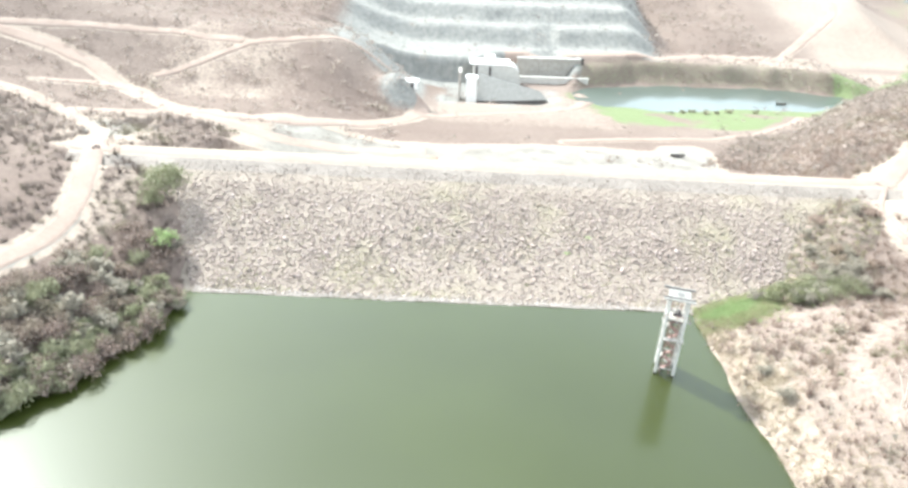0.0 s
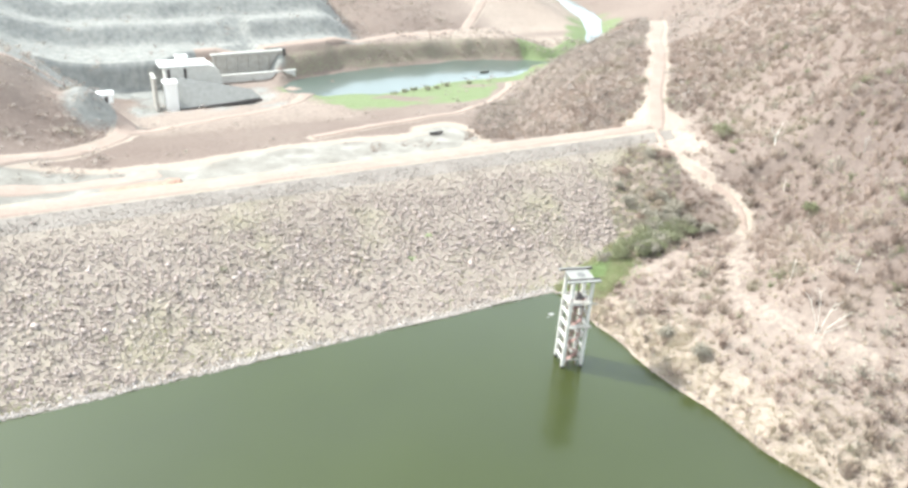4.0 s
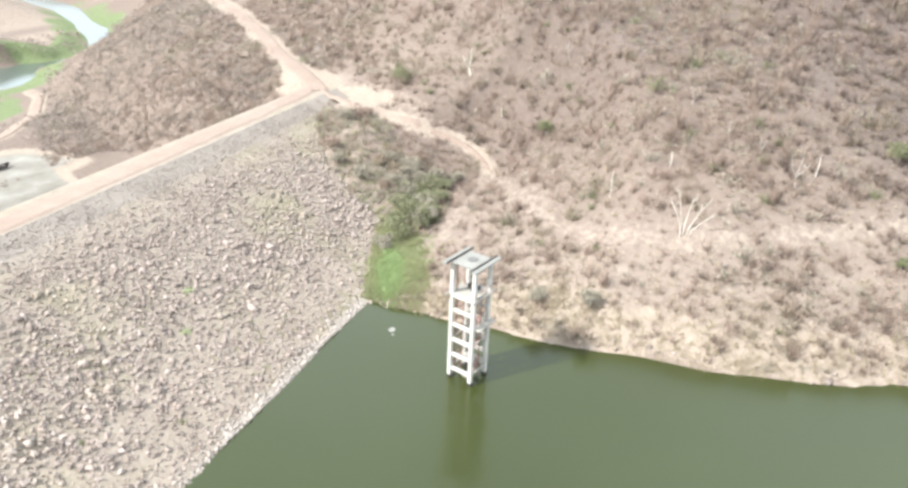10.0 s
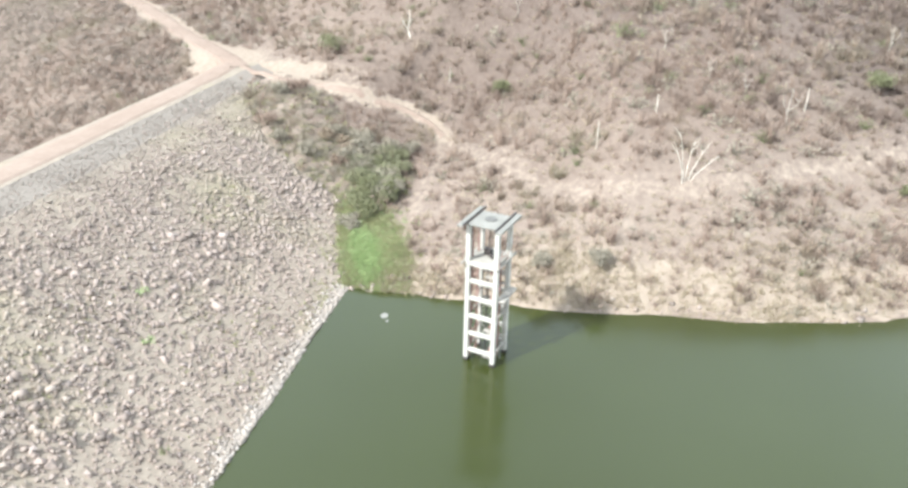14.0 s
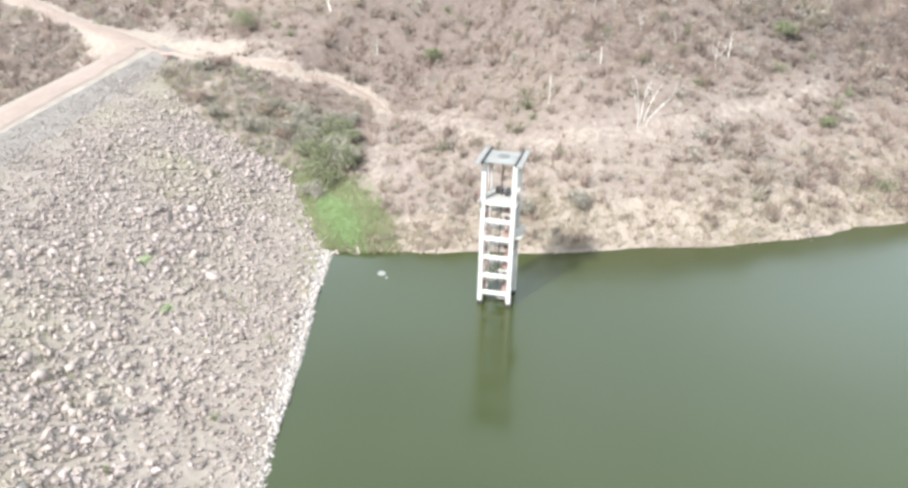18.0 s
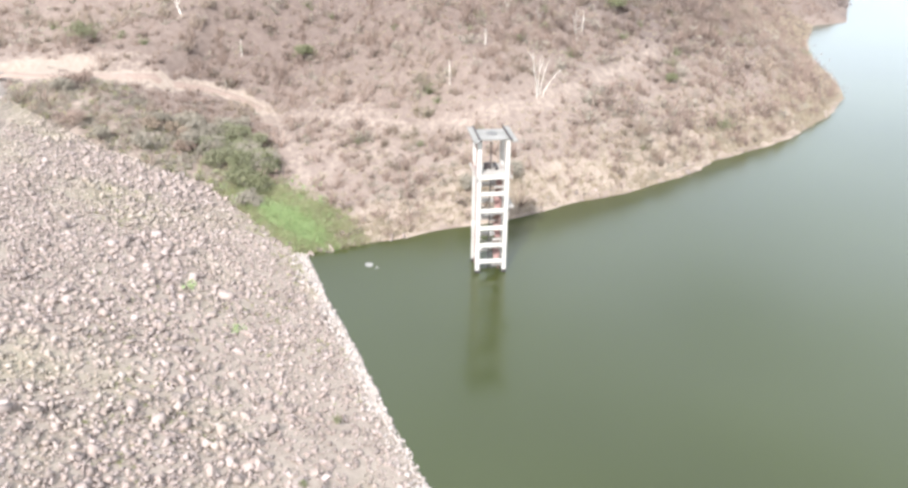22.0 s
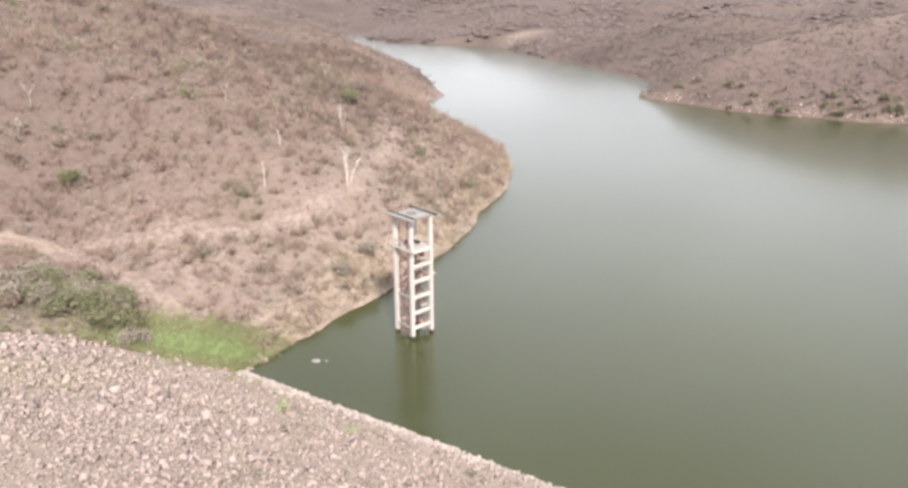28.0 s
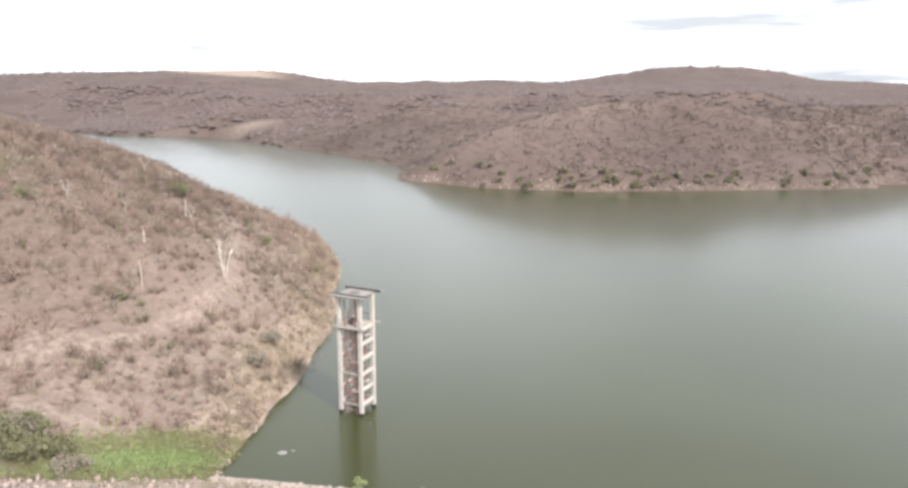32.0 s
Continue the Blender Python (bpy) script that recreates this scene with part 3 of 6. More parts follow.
def tube(name, path, radii, material, parent=None, sides=8, label=""):
    if isinstance(radii, (int, float)):
        radii = [radii] * len(path)
    return part(name, add_tube(bmesh.new(), path, radii, sides), material, parent, label)


def thing(name, label, category, at=(0, 0, 0), rz=0, group="", kind=""):
    ob = new(name)
    ob.empty_display_size = 0.3
    ob.matrix_world = pose(*at, 0, 0, rz)
    return tagged(ob, label, category, group, kind)


def land_at(x, y):
    return float(land(np.array([x]), np.array([y]))[0])


def ground_at(x, y):
    z = land_at(x, y)
    if -100 < x < 108 and 112 < y < 215:
        z = max(z, float(dam_height(y)))
    return z


# ---- ground ----


def axis(lo, a, b, hi, stride, grow):
    mid = list(np.arange(a, b + 1e-6, stride))
    out, s = [], stride
    v = b
    while v < hi:
        s *= grow
        v += s
        out.append(v)
    back, s, v = [], stride, a
    while v > lo:
        s *= grow
        v -= s
        back.append(v)
    return np.array(back[::-1] + mid + out)


# dirt roads and tracks: x, y and half width
ROADS = {
    "crest_road": [(-94, 166), (-84, 164.4), (-60, 163.7), (0, 163.6), (60, 163.9), (92, 164.6), (104, 166)],
    "north_road": [(101, 163), (104.5, 166), (111, 174), (120, 185), (134, 200), (148, 216), (163, 235), (182, 255), (207, 285)],
    "hill_track": [(104, 166), (98, 157), (93.5, 150), (92, 138), (94, 129.5), (93.2, 124), (90, 121)],
    "gully_path": [(91, 121.6), (83, 120), (76, 119.6), (66, 119.9), (60, 120.2)],
    "spur_road": [(-137, 236), (-125, 244.5), (-109, 246), (-96, 233)],
    "works_road": [(-114, 214), (-101, 221), (-88, 224.5)],
    "west_road": [(-100, 92), (-88, 106), (-82, 116), (-79.5, 124), (-79, 133), (-80.7, 144), (-83.5, 155), (-88, 168), (-96, 188), (-112, 206), (-132, 219), (-165, 226)],
    "valley_road": [(-185, 262), (-161, 264), (-143, 263), (-129, 258), (-111, 245), (-90, 228), (-71, 223), (-50, 227), (-31, 241), (-17, 258), (-12, 272), (-15, 284)],
    "quarry_road": [(-91, 227), (-68, 214), (-54, 212), (-34, 215), (-10, 219)],
    "upper_road": [(-108, 258), (-94, 269), (-79, 281), (-56, 286), (-38, 296), (-28, 312)],
    "ridge_road": [(-165, 267), (-138, 277), (-109, 284), (-82, 282)],
    "spillway_road": [(-16, 263), (-4, 270), (10, 278), (28, 285), (44, 296), (57, 312), (64, 326), (63, 336), (57, 343)],
    "river_track": [(36, 237), (63, 243), (91, 248), (114, 264), (138, 290), (152, 312)],
    "river_road": [(24, 371), (60, 374), (98, 381), (128, 393), (158, 392), (188, 424), (219, 463), (246, 496), (252, 530)],
}
ROAD_HALF = {"crest_road": 2.35, "north_road": 2.5, "hill_track": 0.7, "gully_path": 0.4, "spur_road": 1.8, "works_road": 2.0, "west_road": 2.4, "valley_road": 2.6, "quarry_road": 3.0, "upper_road": 1.3, "ridge_road": 1.6, "spillway_road": 2.3, "river_track": 1.5, "river_road": 2.6}
# scrub on the ridge between the north road and the river
RIDGE_WOODS = [(79, 203), (85, 228), (104, 257), (124, 268), (160, 288), (190, 305), (202, 285), (175, 253), (150, 226), (125, 198), (107, 177), (96, 172)]
# a bare footpath along the hillside
FOOTPATH = [(91, 121), (80, 113.5), (69, 104), (63, 95), (62.5, 86), (66, 75), (72, 63), (77, 53)]

gx = axis(-4300, -150, 215, 4300, 1.7, 1.11)
gy = axis(-4300, -190, 452, 4300, 1.75, 1.09)
GX, GY = np.meshgrid(gx, gy)
GD = shore_distance(GX, GY)
GZ = land(GX, GY, GD)
# under the embankment the ground sheet stays below the fill
under = (GX > -100) & (GX < 108) & (GY > 114) & (GY < 215)


def build_ground():
    ny, nx = GX.shape
    co = np.stack([GX, GY, GZ], -1).reshape(-1, 3)
    idx = np.arange(ny * nx).reshape(ny, nx)
    quads = np.stack([idx[:-1, :-1], idx[:-1, 1:], idx[1:, 1:], idx[1:, :-1]], -1).reshape(-1, 4)
    me = bpy.data.meshes.new("ground")
    me.vertices.add(len(co))
    me.vertices.foreach_set("co", co.ravel().astype(np.float32))
    me.loops.add(quads.size)
    me.loops.foreach_set("vertex_index", quads.ravel().astype(np.int32))
    me.polygons.add(len(quads))
    me.polygons.foreach_set("loop_start", np.arange(0, quads.size, 4, dtype=np.int32))
    me.update(calc_edges=True)
    me.polygons.foreach_set("use_smooth", [True] * len(quads))
    x, y, d = GX, GY, GD
    bare = np.zeros_like(x)
    for key in ROADS:
        rd, _ = to_line(x, y, ROADS[key])
        w = ROAD_HALF[key]
        if key == "gully_path":
            bare = np.maximum(bare, 0.46 * (1 - step(0.4, 3.8, rd)))
            continue
        bare = np.maximum(bare, (0.9 if key == "north_road" else 1.8 if key in ("valley_road", "quarry_road", "west_road", "spur_road") else 0.85) * (1 - step(w * 0.7, w + (3.6 if key == "north_road" else 2.2), rd)))
    fd, _ = to_line(x, y, FOOTPATH)
    bare = np.maximum(bare, 0.46 * (1 - step(0.4, 4.0, fd)))
    bare = np.maximum(bare, (1.95 + 0.5 * fbm(x + 11, y, 18, 3)) * step(196, 204, y) * (1 - step(222, 234, y + 6 * fbm(x, y, 30))) * step(-75, -50, x) * (1 - step(-4, 3, x - 69 - 0.52 * np.maximum(y - 199, 0))))   # sandy flat below the dam
    bare = np.maximum(bare, ((0.62 - 0.15 * step(100, 85, y)) * (1 - step(1, 15, d + 4 * fbm(x, y, 16, 3))) + 0.6 * (1 - step(0.5, 6.5, d + 3 * fbm(x, y, 9, 3)))) * (d > 0) * step(30, 50, x) * step(-30, 10, y))                               # eroded east bank
    bare = np.maximum(bare, 1.35 * np.exp(-((x - 106) / 9) ** 2 - ((y - 169) / 8) ** 2))
    bare = np.maximum(bare, 0.42 * (1 - step(1, 6, d + 2.5 * fbm(x, y, 12, 3))) * (d > 0) * step(-85, -95, y))                                        # eroded far bank
    bare = np.maximum(bare, 0.95 * np.exp(-((x - 100 - 0.3 * (y - 152)) / 7) ** 2 - ((y - 153) / 13) ** 2))
    bare = np.maximum(bare, 0.55 * (1 - step(2.5, 5.5, to_line(x, y, [(-76, 126), (-73, 140), (-74, 157)])[0])))
    bare = np.maximum(bare, 1.9 * np.exp(-((x + 94 - 0.3 * (190 - y)) / 11) ** 4 - ((y - 192) / 22) ** 4))
    field = step(400, 420, y) * (1 - step(540, 600, y)) * step(190, 220, x) * (1 - step(275, 305, x - 0.35 * (y - 420)))      # dry field over the river
    field = np.maximum(field, step(372, 380, y) * (1 - step(396, 420, y)) * step(110, 150, x) * (1 - step(250, 300, x)))
    bare = np.maximum(bare, 0.5 * field)
    bare = np.maximum(bare, 0.42 * step(250, 262, y) * (1 - step(330, 350, y)) * step(-18, -6, x) * (1 - step(62, 72, x)))                       # earthworks round the intake
    bare = np.maximum(bare, 0.5 * step(-20, -50, x) * step(236, 250, y) * (1 - step(300, 330, y)) * (0.5 + fbm(x, y, 25)))
    bare = np.maximum(bare, 1.0 * np.exp(-((x - 1020) / 210) ** 2 - ((y + 1930) / 150) ** 2))
    bare = np.maximum(bare, 0.62 * np.exp(-((x - 238) / 36) ** 2 - ((y + 318) / 13) ** 2))
    bare = np.maximum(bare, 0.42 * (1 - step(2.5, 9.5, to_line(x, y, [(107, 170), (102, 160), (97.5, 151), (95.5, 140)])[0])))
    bare = np.maximum(bare, 0.43 * np.exp(-((x - 75) / 17) ** 4 - ((y - 111) / 9) ** 4))      # pale slope below the track
    bare = np.maximum(bare, 0.44 * np.exp(-(to_line(x, y, GULLY)[0] / 13) ** 4) * step(62, 68, x) * (1 - step(92, 97, x)))      # straw-pale gully floor
    cutbank = step(54, 60, x) * (1 - step(140, 160, x)) * step(350, 358, y) * (1 - step(376, 382, y))      # brown cut bank over the pool
    bare = bare * (1 - cutbank)
    rd, rw = to_line(x, y, RIVER)
    rd = rd - rw
    bank = step(-1, 2, rd) * (1 - step(9, 24 + 9 * fbm(x, y, 22), rd))
    meadow = step(0, 9, y - np.interp(x, [36, 63, 91, 114, 138, 152], [238, 246, 252, 268, 294, 316]) + 7 * fbm(x, y, 12)) * (1 - step(326, 338, y)) * step(46, 70, x + 8 * fbm(x + 9, y, 20)) * (1 - step(146, 160, x))
    bank = np.maximum(bank, meadow * (0.74 + 1.2 * fbm(x, y, 11)))
    green = bank * step(262, 276, y) * (y < 420) * step(40, 66, x) * np.where(y < 345, 1, 0.4)
    green = np.maximum(green, step(186, 196, x) * (1 - step(12, 24, rd)) * step(300, 345, y) * (0.8 + 0.7 * fbm(x, y, 16)) * (1 - 0.6 * step(420, 480, y)))
    green = np.maximum(green, 0.9 * np.exp(-((x - 53) / 6.5) ** 2 - ((y - 125) / 4.0) ** 2))
    cut = step(-75, -40, x) * (1 - step(88, 125, x))
    rock = cut * step(354, 364, y) * (1 - step(450, 500, y)) * (1 - step(58, 66, x) * (y < 378))
    rock = np.maximum(rock, 0.9 * step(286, 300, y) * (y < 372) * step(-62, -46, x) * (1 - step(-20, -8, x)))
    rock = np.maximum(rock, 0.9 * step(-24, -16, x) * (1 - step(14, 26, x)) * step(338, 346, y) * (1 - step(366, 372, y)))
    rock = np.maximum(rock, (0.5 + 0.6 * fbm(x, y, 12, 3)) * step(-14, -6, x) * (1 - step(44, 56, x)) * step(290, 304, y) * (1 - step(346, 352, y)))
    rock = np.maximum(rock, 0.95 * np.exp(-((x + 22) / 9) ** 2 - ((y - 274) / 10) ** 2))
    bare = np.maximum(bare, 2.0 * np.exp(-((x - 76) / 9) ** 4 - ((y - 224) / 13) ** 4))
    # litter thins on the ridge crests: their sunlit paleness is put into the colour
    litter = step(-30, -110, y) * (0.92 + 0.25 * fbm(x, y, 60) - 0.12 * crest(x, y))
    litter = np.maximum(litter, 0.95 * step(-48, -54, x) * step(50, 80, y) * step(-0.5, 1.5, d))
    litter = np.maximum(litter, 0.9 * step(100, 120, x) * step(10, -40, y) * step(0.5, 6, d))
    litter = np.maximum(litter, 0.8 * cutbank)
    litter = np.maximum(litter, inside(x, y, RIDGE_WOODS) * (0.8 + 0.3 * fbm(x, y, 20, 3)))
    litter = np.maximum(litter, step(500, 900, np.hypot(x, y - 90)))
    litter = np.maximum(litter, (1 - 0.8 * meadow) * step(185, 215, y) * (0.75 + 0.7 * fbm(x, y, 50, 3)) * (1 - step(450, 520, y) * (x < 190) * 0.4))
    litter = np.maximum(litter, (0.78 + 0.34 * fbm(x, y, 30, 3)) * step(45, 60, x) * (1 - 0.45 * step(35, 15, d)) * step(5, 22, d) * (1 - 0.8 * np.exp(-(to_line(x, y, GULLY)[0] / 20) ** 2)))
    litter = litter * (1 - 0.85 * field)
    zone = np.stack([np.clip(bare, 0, 2), np.clip(green, 0, 1), np.clip(rock, 0, 1), np.clip(litter, 0, 1)], -1).reshape(-1, 4)
    ca = me.color_attributes.new("zone", "FLOAT_COLOR", "POINT")
    ca.data.foreach_set("color", zone.ravel().astype(np.float32))
    # dark cover drops along the southern crests, which paints the ridge tops as lit
    dense = step(-70, -125, y + 0.35 * np.maximum(x - 110, 0)) * (0.9 + 0.4 * fbm(x, y, 40, 3) - 0.5 * crest(x, y, 13.0))
    dense = np.maximum(dense, (0.75 + 0.25 * step(70, 40, y)) * step(26 - 14 * step(75, 50, y), 60 - 26 * step(75, 50, y), d) * step(40, 60, x) * step(150, 90, y) * (0.8 + 0.5 * fbm(x, y, 26, 3)) * step(-90, -40, y))
    flat = np.zeros_like(zone)
    flat[:, 0], flat[:, 3] = np.clip(dense, 0, 1).ravel(), 1
    cv = me.color_attributes.new("cover", "FLOAT_COLOR", "POINT")
    cv.data.foreach_set("color", flat.ravel().astype(np.float32))
    me.materials.append(M_GROUND)
    return tagged(new("ground", me), "dry tan hill ground with sandy bare patches", "ground", kind="structure")


GZ = np.where(under, np.where((GZ < dam_height(GY) + 0.25) | ((GX > -66) & (GX < 88) & (GY < 157) & on_face(GX, GY)) | ((GX > -70) & (GX < 68) & (GY > 156) & (GY < 200)) | ((GX > -92) & (GX < 104) & (GY > 156) & (GY < 169.5)), np.minimum(GZ, dam_height(GY) - 0.6), GZ), GZ)
ground = build_ground()


def water_sheet(name, outline, z, material, label):
    bm = bmesh.new()
    bm.faces.new([bm.verts.new((px, py, z)) for px, py in outline])
    bmesh.ops.triangulate(bm, faces=bm.faces[:])
    ob = part(name, bm, material)
    for p in ob.data.polygons:
        if p.normal.z < 0:
            p.flip()
    return tagged(ob, label, "water", kind="structure")


def pushed(poly, by):
    """A closed outline moved outwards by some metres."""
    out = []
    for k, p in enumerate(poly):
        a, b = poly[k - 1], poly[(k + 1) % len(poly)]
        tx, ty = b[0] - a[0], b[1] - a[1]
        n = math.hypot(tx, ty)
        q = (p[0] + ty / n * by, p[1] - tx / n * by)
        q2 = (p[0] - ty / n * by, p[1] + tx / n * by)
        out.append(q2 if not bool(inside(np.array([q2[0]]), np.array([q2[1]]), poly)[0]) else q)
    return out


water_sheet("lake_water", pushed(LAKE, 3.0), 0.0, M_WATER, "calm murky green reservoir water")
water_sheet("river_water", [(53, 302), (720, 302), (720, 960), (53, 960)], -20.4, M_RIVER, "still grey-blue river water with green edges")


def build_road(name, line, half, label, lift=0.14):
    pts = []
    for p, q in zip(line, line[1:]):
        k = max(2, int(math.dist(p, q) / 1.5))
        pts += [(p[0] + (q[0] - p[0]) * i / k, p[1] + (q[1] - p[1]) * i / k) for i in range(k)]
    pts.append(line[-1])
    pts = np.array(pts)
    for _ in range(6):
        pts[1:-1] = (pts[:-2] + 2 * pts[1:-1] + pts[2:]) / 4
    tang = np.gradient(pts, axis=0)
    tang /= np.linalg.norm(tang, axis=1)[:, None]
    side = np.stack([-tang[:, 1], tang[:, 0]], 1)
    verts, cols = [], (-1.0, -0.8, -0.45, 0, 0.45, 0.8, 1.0)
    for c in cols:
        wide = half * (1 + 0.28 * fbm(pts[:, 0] + 50 * np.sign(c), pts[:, 1], 9, 3))
        w = pts + side * (wide * c)[:, None]
        z = np.maximum(land(w[:, 0], w[:, 1]), np.where((w[:, 0] > -100) & (w[:, 0] < 108) & (w[:, 1] > 150) & (w[:, 1] < 215), dam_height(w[:, 1]), -99))
        dip = {1.0: -0.25, 0.8: 0.10, 0.45: 0.10, 0.0: 0.14}[abs(c)]
        verts.append(np.column_stack([w, z + lift + dip - 0.10]))
    n = len(pts)
    v = np.concatenate(verts)
    faces = [(j * n + i, j * n + i + 1, (j + 1) * n + i + 1, (j + 1) * n + i) for j in range(len(cols) - 1) for i in range(n - 1)]
    ob = link_mesh("road", v.tolist(), faces, M_ROAD, smooth=True)
    if ob.data.polygons[0].normal.z < 0:
        ob.data.flip_normals()
    return tagged(ob, label, "road", kind="structure")


for key, lab in (("crest_road", "pale dirt road along the dam crest"), ("north_road", "wide rutted dirt road climbing from the dam"), ("hill_track", "narrow dirt track round the gully"), ("spur_road", "pale dirt spur joining the valley road"), ("works_road", "sandy works road beside the valley road"),
                 ("west_road", "pale dirt road along the wooded bank"), ("valley_road", "bright dirt road through the valley"), ("quarry_road", "sandy works road below the dam"),
                 ("upper_road", "dirt road climbing the hillside"), ("ridge_road", "dirt road along the ridge"), ("spillway_road", "curving dirt road round the intake works"),
                 ("river_track", "pale track down to the river"), ("river_road", "pale dirt road above the river")):
    build_road(key, ROADS[key], ROAD_HALF[key], lab, 0.35 if ROADS[key][0][1] > 230 else 0.14)

# ---- dam ----


def build_dam():
    xs = np.arange(-100, 108.1, 1.5)
    ys = np.concatenate([np.arange(112, 170, 1.0), np.arange(170, 216, 4.0)])
    X, Y = np.meshgrid(xs, ys)
    Z = dam_height(Y) + 0.08 * fbm(X, Y, 3.0, 3) * ((Y < 160) | (Y > 170))
    n = len(xs)
    idx = np.arange(X.size).reshape(X.shape)
    faces = np.stack([idx[:-1, :-1], idx[:-1, 1:], idx[1:, 1:], idx[1:, :-1]], -1).reshape(-1, 4)
    fy = Y[:-1, :-1].ravel()
    root = thing("dam", "long earth dam faced with pale rock riprap", "dam", kind="structure")
    co = np.stack([X, Y, Z], -1).reshape(-1, 3).tolist()
    for nm, sel, mt, lb in (("upstream_fill", fy < 157, M_FILL, "tan soil between the rocks"), ("gravel_shoulder", (fy >= 157) & (fy < 161), M_GRAVEL, "smooth grey gravel shoulder"), ("crest_fill", fy >= 161, M_FILL, "packed earth crest and downstream slope")):
        ob = link_mesh(nm, co, faces[sel].tolist(), mt, root, True)
        tagged(ob, lb)
    return root


dam = build_dam()

ICO_V = []
_p = (1 + 5 ** 0.5) / 2
for s1 in (-1, 1):
    for s2 in (-1, 1):
        ICO_V += [(0, s1 * 1, s2 * _p), (s1 * 1, s2 * _p, 0), (s2 * _p, 0, s1 * 1)]
ICO_V = np.array(ICO_V) / np.linalg.norm(ICO_V[0])
ICO_F = [(a, b, c) for a in range(12) for b in range(a + 1, 12) for c in range(b + 1, 12)
         if all(abs(np.linalg.norm(ICO_V[i] - ICO_V[j]) - 1.0515) < 0.01 for i, j in ((a, b), (b, c), (a, c)))]
ICO_F = [(a, b, c) if np.dot(np.cross(ICO_V[b] - ICO_V[a], ICO_V[c] - ICO_V[a]), ICO_V[a]) > 0 else (a, c, b) for a, b, c in ICO_F]


# a chipped block: a cube knocked out of square
BLOCK_V = np.array([(a, b, c) for a in (-1, 1) for b in (-1, 1) for c in (-1, 1)], float) * 0.68
BLOCK_F = [(0, 1, 3), (0, 3, 2), (4, 6, 7), (4, 7, 5), (0, 4, 5), (0, 5, 1), (2, 3, 7), (2, 7, 6), (0, 2, 6), (0, 6, 4), (1, 5, 7), (1, 7, 3)]


def rock_matrices(rng, x, y, z, r, flat=0.65):
    n = len(x)
    q = rng.normal(size=(n, 3, 3))
    q, _ = np.linalg.qr(q)
    sc = np.stack([r * rng.uniform(0.75, 1.3, n), r * rng.uniform(0.6, 1.0, n), r * rng.uniform(flat - 0.2, flat + 0.15, n)], -1)
    m = np.zeros((n, 4, 4))
    m[:, :3, :3] = q * sc[:, None, :]
    m[:, 0, 3], m[:, 1, 3], m[:, 2, 3], m[:, 3, 3] = x, y, z, 1
    return m


